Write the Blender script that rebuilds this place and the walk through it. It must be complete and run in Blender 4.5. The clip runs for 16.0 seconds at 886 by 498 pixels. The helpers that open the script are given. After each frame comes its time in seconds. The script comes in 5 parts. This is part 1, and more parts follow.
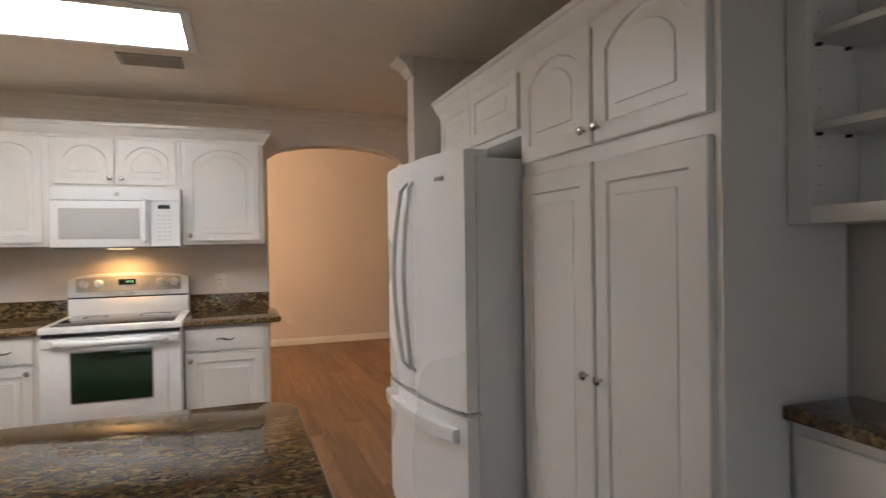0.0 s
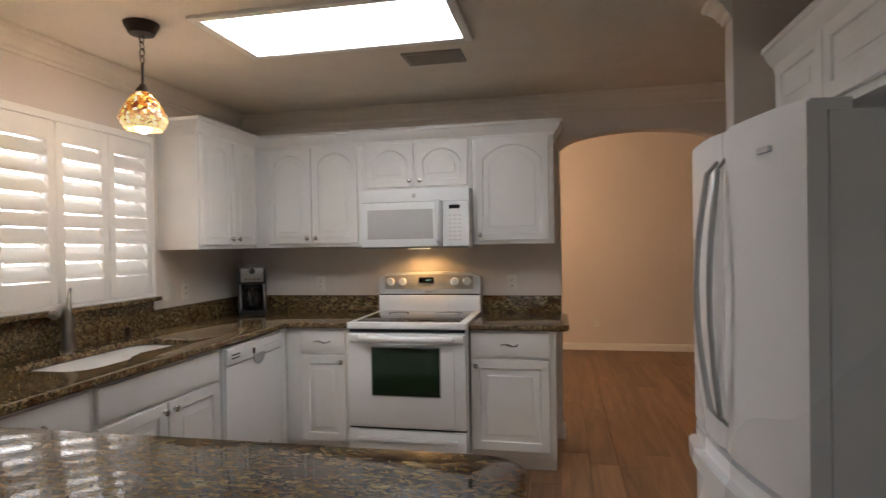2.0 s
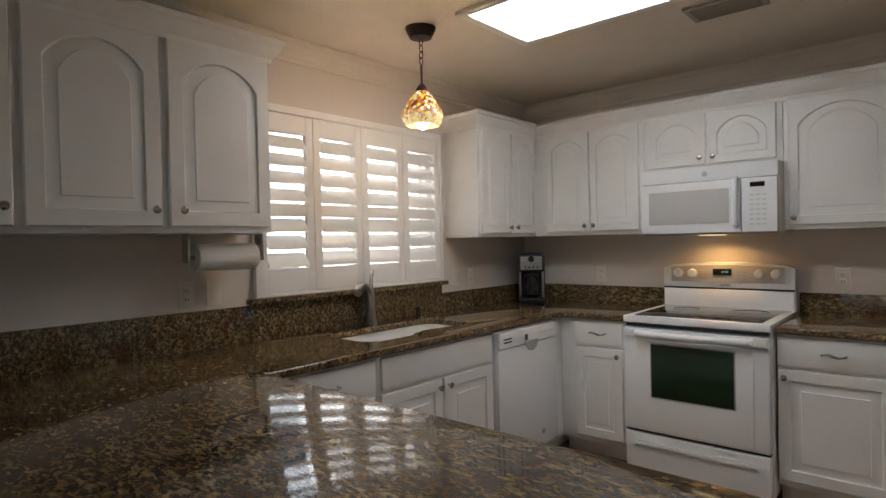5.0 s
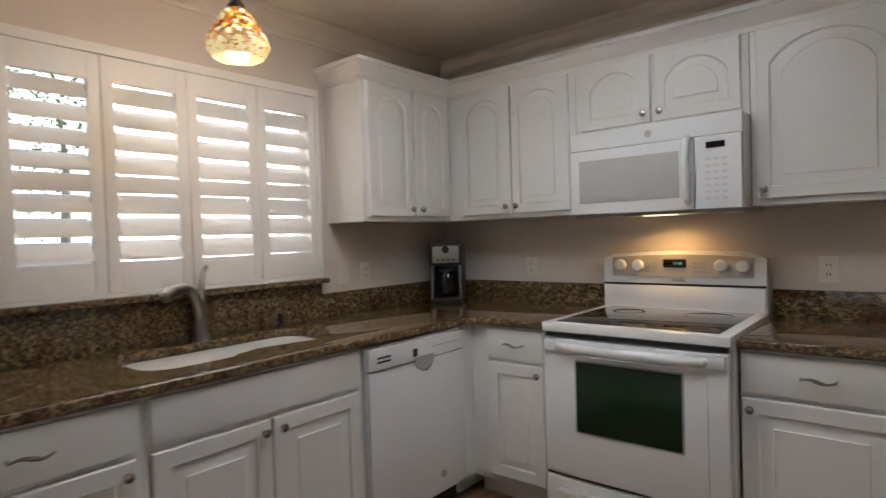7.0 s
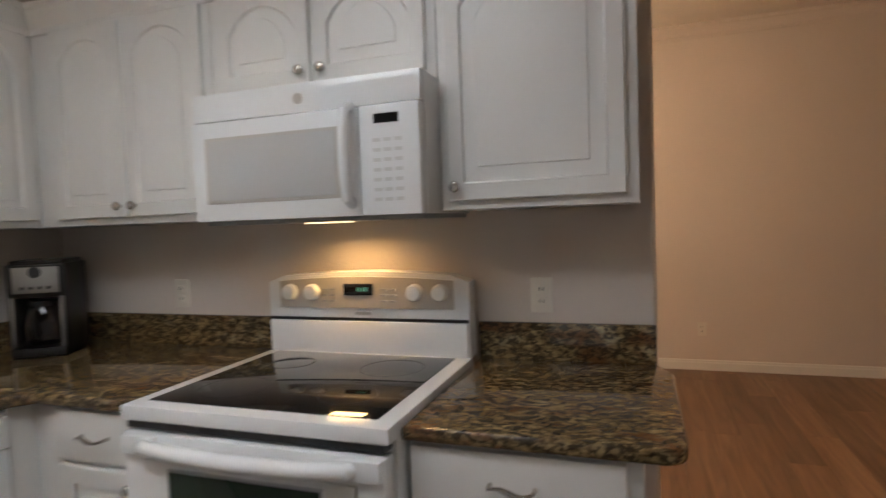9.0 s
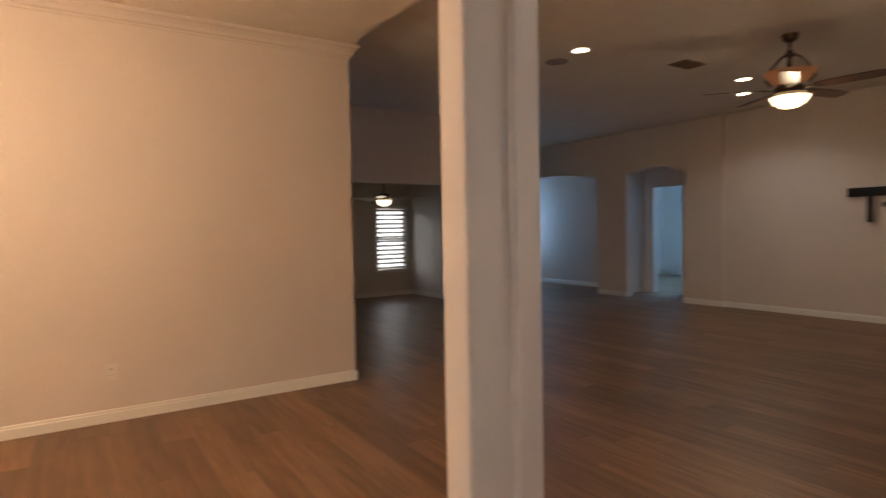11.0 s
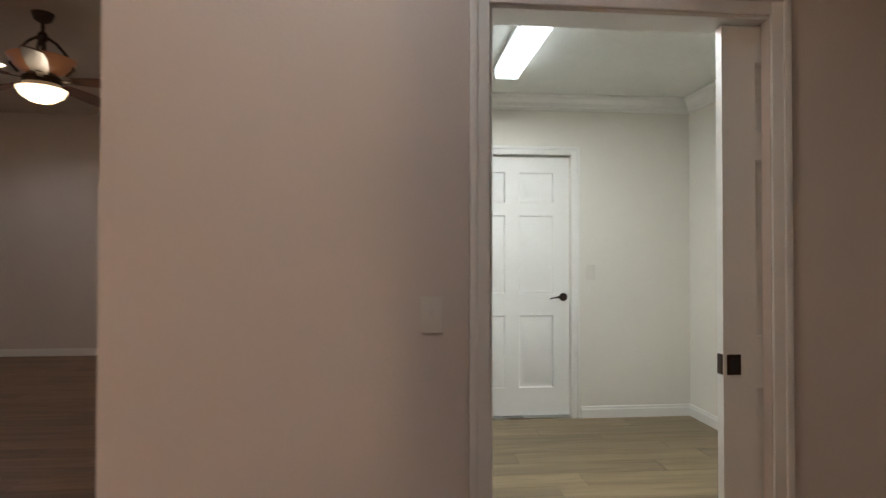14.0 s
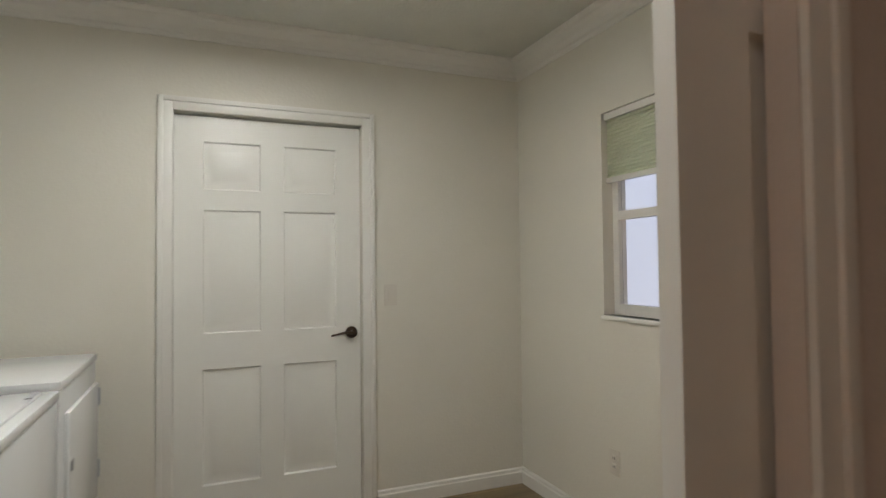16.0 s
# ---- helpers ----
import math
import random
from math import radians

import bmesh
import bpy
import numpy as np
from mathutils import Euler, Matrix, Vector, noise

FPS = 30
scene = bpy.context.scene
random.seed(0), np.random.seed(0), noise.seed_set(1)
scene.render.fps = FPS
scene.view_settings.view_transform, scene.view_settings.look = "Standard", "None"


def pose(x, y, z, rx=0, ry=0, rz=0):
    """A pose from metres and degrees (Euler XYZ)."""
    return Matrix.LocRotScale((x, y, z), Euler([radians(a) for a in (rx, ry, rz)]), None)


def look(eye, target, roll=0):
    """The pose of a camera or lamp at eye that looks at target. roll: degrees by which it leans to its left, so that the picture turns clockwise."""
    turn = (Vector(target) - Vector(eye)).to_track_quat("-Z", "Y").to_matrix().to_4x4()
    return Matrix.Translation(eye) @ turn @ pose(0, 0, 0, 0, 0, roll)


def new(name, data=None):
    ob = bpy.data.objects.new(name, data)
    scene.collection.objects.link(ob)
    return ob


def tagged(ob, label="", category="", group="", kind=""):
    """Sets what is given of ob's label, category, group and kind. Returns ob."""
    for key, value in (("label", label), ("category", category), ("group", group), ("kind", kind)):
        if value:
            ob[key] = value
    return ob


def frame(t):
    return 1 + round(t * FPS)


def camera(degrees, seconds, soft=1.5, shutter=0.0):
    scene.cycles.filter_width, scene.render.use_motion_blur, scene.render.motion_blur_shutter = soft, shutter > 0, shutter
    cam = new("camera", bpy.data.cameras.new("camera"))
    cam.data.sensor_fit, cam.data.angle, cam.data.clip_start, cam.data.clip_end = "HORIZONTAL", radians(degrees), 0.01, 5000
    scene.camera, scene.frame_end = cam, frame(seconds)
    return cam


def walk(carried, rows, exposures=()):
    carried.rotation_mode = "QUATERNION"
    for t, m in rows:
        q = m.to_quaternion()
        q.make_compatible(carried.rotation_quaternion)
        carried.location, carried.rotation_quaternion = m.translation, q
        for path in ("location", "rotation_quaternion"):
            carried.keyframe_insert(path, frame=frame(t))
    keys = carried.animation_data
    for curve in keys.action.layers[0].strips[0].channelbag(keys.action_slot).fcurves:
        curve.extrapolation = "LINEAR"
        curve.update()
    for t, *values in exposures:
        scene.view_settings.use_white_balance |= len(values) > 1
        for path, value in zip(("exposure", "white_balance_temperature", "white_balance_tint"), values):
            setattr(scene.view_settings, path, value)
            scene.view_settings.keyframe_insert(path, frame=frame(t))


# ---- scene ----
PATH = [
    (0, (2.265, -4.684, 1.398), (2.947, -2.804, 1.375), -0.9),
    (0.5, (2.331, -4.585, 1.396), (2.74, -2.627, 1.381), -0.8),
    (1, (2.377, -4.453, 1.405), (2.507, -2.457, 1.386), -0.9),
    (1.5, (2.414, -4.311, 1.409), (2.276, -2.316, 1.392), -0.9),
    (2, (2.511, -4.182, 1.418), (2.106, -2.224, 1.4), -1.0),
    (2.5, (2.608, -4.097, 1.377), (1.917, -2.22, 1.383), -1.3),
    (3, (2.639, -4.083, 1.392), (1.697, -2.319, 1.393), -1.1),
    (3.5, (2.642, -4.09, 1.404), (1.528, -2.429, 1.403), -1.2),
    (4, (2.66, -4.095, 1.411), (1.432, -2.516, 1.409), -1.3),
    (4.2, (2.674, -4.092, 1.417), (1.406, -2.545, 1.411), -1.4),
    (6.3, (2.449, -3.399, 1.316), (1.111, -1.913, 1.281), -1.3),
    (6.5, (2.452, -3.273, 1.323), (1.118, -1.783, 1.282), -1.4),
    (7, (2.463, -2.969, 1.327), (1.18, -1.435, 1.279), -1.8),
    (7.5, (2.429, -2.647, 1.352), (1.267, -1.02, 1.294), -2.4),
    (8, (2.413, -2.414, 1.365), (1.4, -0.691, 1.291), -2.4),
    (8.5, (2.43, -2.147, 1.371), (1.562, -0.346, 1.302), -2.4),
    (9, (2.468, -1.874, 1.379), (1.812, 0.013, 1.282), -2.1),
    (9.5, (2.52, -1.626, 1.362), (2.226, 0.351, 1.295), -1.5),
    (10, (2.636, -1.406, 1.361), (2.787, 0.586, 1.27), -1.2),
    (10.2, (2.68, -1.334, 1.361), (3.006, 0.637, 1.269), -1.4),
    (12.3, (2.813, -1.14, 1.281), (4.668, -0.392, 1.262), 0.0),
    (12.5, (2.958, -1.122, 1.283), (4.853, -0.483, 1.262), -0.0),
    (13, (3.214, -1.044, 1.249), (5.186, -0.71, 1.258), 0.3),
    (13.3, (3.381, -1.036, 1.248), (5.376, -0.899, 1.262), 0.7),
    (13.5, (3.515, -1.04, 1.226), (5.515, -1.009, 1.252), 0.2),
    (14, (3.874, -1.074, 1.241), (5.865, -1.256, 1.274), 0.1),
    (14.5, (4.237, -1.175, 1.26), (6.201, -1.554, 1.299), -0.5),
    (15, (4.583, -1.354, 1.262), (6.498, -1.928, 1.307), -0.6),
    (15.5, (4.9, -1.55, 1.283), (6.779, -2.233, 1.334), -0.7),
    (16, (5.238, -1.699, 1.29), (7.083, -2.467, 1.349), -0.6),
]
cam = camera(75.5, 16.0, soft=1.35, shutter=0.4)
walk(cam, [(t, look(eye, target, roll)) for t, eye, target, roll in PATH],
     [(0, 0.3, 6350, 10), (0.6, 0.05, 6300, 10), (1.5, -0.15, 6250, 10), (3, -0.47, 6250, 9), (8, -0.4, 6050, 8), (9.2, -0.35, 6150, 9), (10, 0.1, 6600, 11),
      (12.4, 0.5, 6000, 10), (13.3, 0.3, 5900, 10), (14.3, -0.28, 5750, 10), (15, -0.36, 5900, 11), (16, -0.8, 6300, 12)])

# ---- light ----
world = bpy.data.worlds.new("world")
scene.world = world
world.use_nodes = True
wn = world.node_tree.nodes
sky = wn.new("ShaderNodeTexSky")
sky.sky_type, sky.sun_disc = "NISHITA", False
sky.sun_elevation, sky.sun_rotation = radians(48), radians(200)
world.node_tree.links.new(sky.outputs[0], wn["Background"].inputs[0])
wn["Background"].inputs[1].default_value = 0.10


def lamp(name, kind, m, energy, color=(1, 1, 1), size=0.1, size_y=None, spot=None):
    d = bpy.data.lights.new(name, kind)
    d.energy, d.color = energy, color
    if kind == "AREA":
        d.size = size
        if size_y:
            d.shape, d.size_y = "RECTANGLE", size_y
    elif kind == "SUN":
        d.angle = size
    else:
        d.shadow_soft_size = size
    if kind == "SPOT":
        d.spot_size, d.spot_blend = radians(spot), 0.6
    ob = new(name, d)
    ob.matrix_world = m
    return ob


lamp("sun", "SUN", look((3, 4, 10), (0, 0, 0)), 3.5, (1.0, 0.95, 0.87), radians(0.5))
lamp("pendant_bulb", "POINT", pose(0.625, -1.86, 2.04), 9, (1.0, 0.66, 0.38), 0.03)
range_light = lamp("range_light", "AREA", pose(1.53, -0.17, 1.372), 1.7, (1.0, 0.56, 0.20), 0.16, 0.06)
range_light.data.spread = radians(150)
lamp("laundry_tube", "AREA", pose(6.97, -1.83, 2.37), 30, (1.0, 0.985, 0.91), 1.2, 0.11)
lamp("fan_bulb", "POINT", pose(8.41, 1.54, 2.36), 9, (1.0, 0.74, 0.50), 0.08)
# fill light from behind the camera, through an added garden door
lamp("unseen_garden_door_fill", "AREA", look((2.0, -6.55, 1.3), (2.0, 0, 1.3)), 1.2, (0.86, 0.93, 1.0), 2.2, 2.0)
lamp("den_window_sky", "AREA", look((11.98, 9.97, 1.5), (11.98, 0, 1.5)), 14, (0.36, 0.62, 1.0), 0.5, 1.4)
lamp("kitchen_window_sky", "AREA", look((-1.1, -1.86, 2.9), (0, -1.86, 1.6)), 30, (0.93, 0.96, 1.0), 1.8, 1.0)
lamp("kitchen_window_daylight", "AREA", look((-0.135, -1.60, 1.6), (1, -1.60, 1.6)), 10, (1.0, 0.88, 0.80), 0.98, 0.86)
lamp("nook_window_daylight", "AREA", look((8.25, 9.335, 1.155), (8.25, 0, 1.155)), 2.5, (0.90, 0.95, 1.0), 0.62, 1.2)
lamp("bedroom_window_sky", "AREA", look((16.1, 5.7, 1.5), (0, 5.7, 1.5)), 120, (0.22, 0.52, 1.0), 1.3, 1.2)
# unseen lamp, added to warm and brighten the dining wall
lamp("unseen_dining_bulb", "POINT", pose(1.7, 1.6, 2.05), 98, (1.0, 0.65, 0.38), 0.10)
# recessed ceiling lights: place, height and power; the last is an unseen hall addition
CANS = [(7.03, 2.84, 3.08, 6), (6.86, 0.83, 3.08, 5), (9.63, 2.66, 3.08, 18), (10.39, 3.09, 3.08, 20), (4.95, -0.95, 3.08, 36)]
for cx, cy, cz, watt in CANS:
    lamp("recessed_bulb", "SPOT", pose(cx, cy, cz - 0.02), watt, (1.0, 0.92, 0.84), 0.05, spot=140)

# ---- materials ----


def mat(name, color, rough=0.5, metal=0.0, vary=0.0, scale=8.0, bump=0.0, bscale=40.0, coat=0.0, stretch=(1, 1, 1), dirt=0.0):
    m = bpy.data.materials.new(name)
    m.use_nodes = True
    nt = m.node_tree
    n, link = nt.nodes, nt.links.new
    b = n["Principled BSDF"]
    b.inputs["Base Color"].default_value = (*color, 1)
    b.inputs["Roughness"].default_value, b.inputs["Metallic"].default_value = rough, metal
    b.inputs["Coat Weight"].default_value = coat
    co = n.new("ShaderNodeTexCoord")
    mp = n.new("ShaderNodeMapping")
    mp.inputs["Scale"].default_value = stretch
    link(co.outputs["Object"], mp.inputs["Vector"])
    if vary or dirt:
        t = n.new("ShaderNodeTexNoise")
        t.inputs["Scale"].default_value, t.inputs["Detail"].default_value = scale, 6
        link(mp.outputs[0], t.inputs["Vector"])
        t2 = n.new("ShaderNodeTexNoise")
        t2.inputs["Scale"].default_value, t2.inputs["Detail"].default_value = scale * 0.13, 3
        link(mp.outputs[0], t2.inputs["Vector"])
        ad = n.new("ShaderNodeMath")
        ad.operation = "ADD"
        link(t.outputs["Fac"], ad.inputs[0])
        link(t2.outputs["Fac"], ad.inputs[1])
        r = n.new("ShaderNodeValToRGB")
        r.color_ramp.elements[0].position, r.color_ramp.elements[1].position = 0.35, 0.65
        r.color_ramp.elements[0].color = (*[c * (1 - vary) for c in color], 1)
        r.color_ramp.elements[1].color = (*[min(1, c * (1 + vary * 0.6)) for c in color], 1)
        hf = n.new("ShaderNodeMath")
        hf.operation = "MULTIPLY"
        hf.inputs[1].default_value = 0.5
        link(ad.outputs[0], hf.inputs[0])
        link(hf.outputs[0], r.inputs["Fac"])
        link(r.outputs["Color"], b.inputs["Base Color"])
        rm = n.new("ShaderNodeMapRange")
        rm.inputs["To Min"].default_value, rm.inputs["To Max"].default_value = max(0.02, rough - 0.08), min(1, rough + 0.08)
        link(t2.outputs["Fac"], rm.inputs["Value"])
        link(rm.outputs[0], b.inputs["Roughness"])
    if bump:
        t3 = n.new("ShaderNodeTexNoise")
        t3.inputs["Scale"].default_value, t3.inputs["Detail"].default_value = bscale, 4
        link(mp.outputs[0], t3.inputs["Vector"])
        bp = n.new("ShaderNodeBump")
        bp.inputs["Strength"].default_value, bp.inputs["Distance"].default_value = bump, 0.01
        link(t3.outputs["Fac"], bp.inputs["Height"])
        link(bp.outputs[0], b.inputs["Normal"])
    return m


def granite():
    m = bpy.data.materials.new("granite")
    m.use_nodes = True
    nt = m.node_tree
    n, link = nt.nodes, nt.links.new
    b = n["Principled BSDF"]
    b.inputs["Roughness"].default_value = 0.055
    co = n.new("ShaderNodeTexCoord")
    mp = n.new("ShaderNodeMapping")
    mp.inputs["Scale"].default_value, mp.inputs["Rotation"].default_value = (1, 2.0, 1.7), (0.2, 0.3, 0.5)
    link(co.outputs["Object"], mp.inputs["Vector"])

    def noisy(scale, detail, lo, hi, c0, c1, distort=0.6):
        t = n.new("ShaderNodeTexNoise")
        t.inputs["Scale"].default_value, t.inputs["Detail"].default_value, t.inputs["Distortion"].default_value = scale, detail, distort
        link(mp.outputs[0], t.inputs["Vector"])
        r = n.new("ShaderNodeValToRGB")
        r.color_ramp.elements[0].position, r.color_ramp.elements[1].position = lo, hi
        r.color_ramp.elements[0].color, r.color_ramp.elements[1].color = (*c0, 1), (*c1, 1)
        link(t.outputs["Fac"], r.inputs["Fac"])
        return r

    base = noisy(38, 10, 0.34, 0.68, (0.066, 0.041, 0.019), (0.33, 0.24, 0.115))
    dark = noisy(40, 9, 0.44, 0.54, (0, 0, 0), (1, 1, 1), 1.0)
    pale = noisy(14, 8, 0.58, 0.70, (0, 0, 0), (1, 1, 1))
    rust = noisy(7, 5, 0.52, 0.66, (0, 0, 0), (1, 1, 1))

    def mixed(fac, a, c2):
        x = n.new("ShaderNodeMix")
        x.data_type = "RGBA"
        link(fac.outputs["Color"], x.inputs["Factor"])
        link(a, x.inputs["A"])
        x.inputs["B"].default_value = (*c2, 1)
        return x.outputs["Result"]

    c = mixed(pale, base.outputs["Color"], (0.31, 0.25, 0.145))
    c = mixed(rust, c, (0.13, 0.062, 0.026))
    inv = n.new("ShaderNodeInvert")
    link(dark.outputs["Color"], inv.inputs["Color"])
    x = n.new("ShaderNodeMix")
    x.data_type = "RGBA"
    sc = n.new("ShaderNodeMath")
    sc.operation = "MULTIPLY"
    sc.inputs[1].default_value = 0.80
    link(inv.outputs[0], sc.inputs[0])
    link(sc.outputs[0], x.inputs["Factor"])
    link(c, x.inputs["A"])
    x.inputs["B"].default_value = (0.020, 0.016, 0.012, 1)
    link(x.outputs["Result"], b.inputs["Base Color"])
    return m


def wood_floor(name="wood_floor", deep=(0.122, 0.064, 0.032, 1), pale=(0.255, 0.146, 0.077, 1)):
    m = bpy.data.materials.new(name)
    m.use_nodes = True
    nt = m.node_tree
    n, link = nt.nodes, nt.links.new
    b = n["Principled BSDF"]
    co = n.new("ShaderNodeTexCoord")
    info = n.new("ShaderNodeObjectInfo")
    geo = n.new("ShaderNodeNewGeometry")
    add = n.new("ShaderNodeMath")
    add.operation = "ADD"
    link(info.outputs["Random"], add.inputs[0])
    link(geo.outputs["Random Per Island"], add.inputs[1])
    fr = n.new("ShaderNodeMath")
    fr.operation = "FRACT"
    link(add.outputs[0], fr.inputs[0])
    off = n.new("ShaderNodeVectorMath")
    off.operation = "MULTIPLY_ADD"
    cmb = n.new("ShaderNodeCombineXYZ")
    for i in range(3):
        link(fr.outputs[0], cmb.inputs[i])
    off.inputs[1].default_value = (37, 53, 11)
    link(cmb.outputs[0], off.inputs[0])
    link(geo.outputs["Position"], off.inputs[2])
    mp = n.new("ShaderNodeMapping")
    mp.inputs["Scale"].default_value = (9, 0.7, 1)
    link(off.outputs[0], mp.inputs["Vector"])
    t = n.new("ShaderNodeTexNoise")
    t.inputs["Scale"].default_value, t.inputs["Detail"].default_value, t.inputs["Distortion"].default_value = 2.2, 8, 0.8
    link(mp.outputs[0], t.inputs["Vector"])
    r = n.new("ShaderNodeValToRGB")
    e = r.color_ramp.elements
    e[0].position, e[1].position = 0.28, 0.72
    e[0].color, e[1].color = deep, pale
    link(t.outputs["Fac"], r.inputs["Fac"])
    hsv = n.new("ShaderNodeHueSaturation")
    mr = n.new("ShaderNodeMapRange")
    mr.inputs["To Min"].default_value, mr.inputs["To Max"].default_value = 0.72, 1.22
    link(fr.outputs[0], mr.inputs["Value"])
    link(mr.outputs[0], hsv.inputs["Value"])
    link(r.outputs["Color"], hsv.inputs["Color"])
    link(hsv.outputs[0], b.inputs["Base Color"])
    b.inputs["Roughness"].default_value = 0.40
    bp = n.new("ShaderNodeBump")
    bp.inputs["Strength"].default_value, bp.inputs["Distance"].default_value = 0.15, 0.003
    link(t.outputs["Fac"], bp.inputs["Height"])
    link(bp.outputs[0], b.inputs["Normal"])
    return m


def glass(name, color=(1, 1, 1), rough=0.0):
    m = mat(name, color, rough)
    b = m.node_tree.nodes["Principled BSDF"]
    b.inputs["Transmission Weight"].default_value, b.inputs["IOR"].default_value = 1.0, 1.45
    return m


def glow(name, color, strength):
    m = mat(name, color, 0.4)
    b = m.node_tree.nodes["Principled BSDF"]
    b.inputs["Emission Color"].default_value, b.inputs["Emission Strength"].default_value = (*color, 1), strength
    return m


WHITE = mat("white_cabinet_paint", (0.80, 0.79, 0.76), 0.33, vary=0.05, scale=3, bump=0.05, bscale=160)
ENAMEL = mat("white_enamel", (0.82, 0.83, 0.83), 0.16, vary=0.02, scale=2)
FRIDGE = mat("fridge_enamel", (0.80, 0.81, 0.82), 0.28, vary=0.03, scale=2, bump=0.05, bscale=300)
WALL = mat("beige_wall_paint", (0.66, 0.59, 0.53), 0.7, vary=0.05, scale=1.5, bump=0.10, bscale=70)
WALL_L = mat("cream_wall_paint", (0.75, 0.72, 0.635), 0.7, vary=0.04, scale=1.5, bump=0.10, bscale=70)
TRIM = mat("white_trim_paint", (0.80, 0.78, 0.73), 0.35, vary=0.04, scale=3)
CROWN_PAINT = mat("cream_crown_paint", (0.71, 0.65, 0.58), 0.45, vary=0.04, scale=3)
CEIL = mat("textured_ceiling", (0.74, 0.68, 0.59), 0.85, vary=0.06, scale=6, bump=0.45, bscale=55)
GRANITE = granite()
FLOOR = wood_floor()
SUBFLOOR = mat("floor_joint", (0.06, 0.035, 0.02), 0.7, vary=0.1)
NICKEL = mat("brushed_nickel", (0.52, 0.49, 0.45), 0.26, 1.0, vary=0.08, scale=30)
STEEL = mat("stainless_steel", (0.55, 0.54, 0.52), 0.3, 1.0, vary=0.06, scale=20, stretch=(1, 1, 12))
BRONZE = mat("dark_bronze", (0.055, 0.035, 0.025), 0.42, 0.7, vary=0.2, scale=20)
BLACK = mat("black_plastic", (0.012, 0.012, 0.013), 0.3, vary=0.1)
BLACKGLASS = mat("black_glass", (0.010, 0.010, 0.011), 0.04)
GREY = mat("grey_plastic", (0.36, 0.37, 0.38), 0.35, vary=0.05)
PANELGREY = mat("grey_control_panel", (0.50, 0.47, 0.43), 0.35, vary=0.04)
PORCELAIN = mat("white_porcelain", (0.82, 0.80, 0.74), 0.12, vary=0.02)
PLATE = mat("white_plastic", (0.70, 0.66, 0.58), 0.35, vary=0.03)
BRASS = mat("aged_brass", (0.60, 0.40, 0.14), 0.25, 1.0, vary=0.2, scale=30)
PAPER = mat("paper_towel", (0.78, 0.75, 0.68), 0.9, vary=0.04, bump=0.3, bscale=120)
DIFFUSER = glow("light_diffuser", (0.97, 0.98, 1.0), 12.0)
BULB_W = glow("warm_bulb", (1.0, 0.74, 0.42), 22.0)
BULB_C = glow("fluorescent_diffuser", (0.97, 1.0, 0.95), 6.0)
PANE = glass("window_glass")
# the green reflection in the oven glass is put into its base colour
OVENGLASS = mat("oven_glass", (0.010, 0.028, 0.013), 0.05)
PEWTER = mat("dark_pewter", (0.30, 0.27, 0.24), 0.32, 1.0, vary=0.1, scale=25)
DULL_STEEL = mat("dull_steel", (0.40, 0.39, 0.38), 0.36, 1.0, vary=0.08, scale=20)
KEYPRINT = mat("pale_key_print", (0.66, 0.66, 0.64), 0.4, vary=0.04)

# ---- builders ----


def box(bm, x0, x1, y0, y1, z0, z1, bevel=0.0):
    vs = bmesh.ops.create_cube(bm, size=1.0)["verts"]
    for v in vs:
        v.co = Vector((x0 + (v.co.x + 0.5) * (x1 - x0), y0 + (v.co.y + 0.5) * (y1 - y0), z0 + (v.co.z + 0.5) * (z1 - z0)))
    if bevel:
        es = list({e for v in vs for e in v.link_edges})
        bmesh.ops.bevel(bm, geom=es, offset=bevel, segments=2, affect="EDGES", profile=0.6)
    return bm


def boxed(*a, **k):
    return box(bmesh.new(), *a, **k)


def cyl(bm, c, axis, r0, length, r1=None, seg=20, bevel=0.0):
    """A cone or cylinder from c along axis."""
    ax = Vector(axis).normalized()
    m = Matrix.Translation(Vector(c) + ax * length / 2) @ ax.to_track_quat("Z", "Y").to_matrix().to_4x4()
    bmesh.ops.create_cone(bm, cap_ends=True, segments=seg, radius1=r0, radius2=r0 if r1 is None else r1, depth=length, matrix=m)
    return bm


def lathe(profile, seg=24, cap=True):
    """A turned body round z: (radius, z) from the foot up."""
    bm = bmesh.new()
    rings = [[bm.verts.new((r * math.cos(a), r * math.sin(a), z)) for a in (2 * math.pi * i / seg for i in range(seg))] for r, z in profile]
    for a, b in zip(rings, rings[1:]):
        for i in range(seg):
            bm.faces.new((a[i], a[(i + 1) % seg], b[(i + 1) % seg], b[i]))
    if cap:
        bm.faces.new(rings[0][::-1])
        bm.faces.new(rings[-1])
    return bm


def tube(pts, radius, seg=10):
    """A round bar along a line of points; radius is one number or one a point."""
    bm = bmesh.new()
    pts = [Vector(p) for p in pts]
    rs = radius if isinstance(radius, (list, tuple)) else [radius] * len(pts)
    rings, side = [], None
    for i, p in enumerate(pts):
        d = (pts[min(i + 1, len(pts) - 1)] - pts[max(i - 1, 0)]).normalized()
        if side is None:
            side = d.orthogonal().normalized()
        side = (side - d * side.dot(d)).normalized()
        up = d.cross(side)
        rings.append([bm.verts.new(p + (side * math.cos(a) + up * math.sin(a)) * rs[i]) for a in (2 * math.pi * k / seg for k in range(seg))])
    for a, b in zip(rings, rings[1:]):
        for k in range(seg):
            bm.faces.new((a[k], a[(k + 1) % seg], b[(k + 1) % seg], b[k]))
    bm.faces.new(rings[0][::-1])
    bm.faces.new(rings[-1])
    return bm


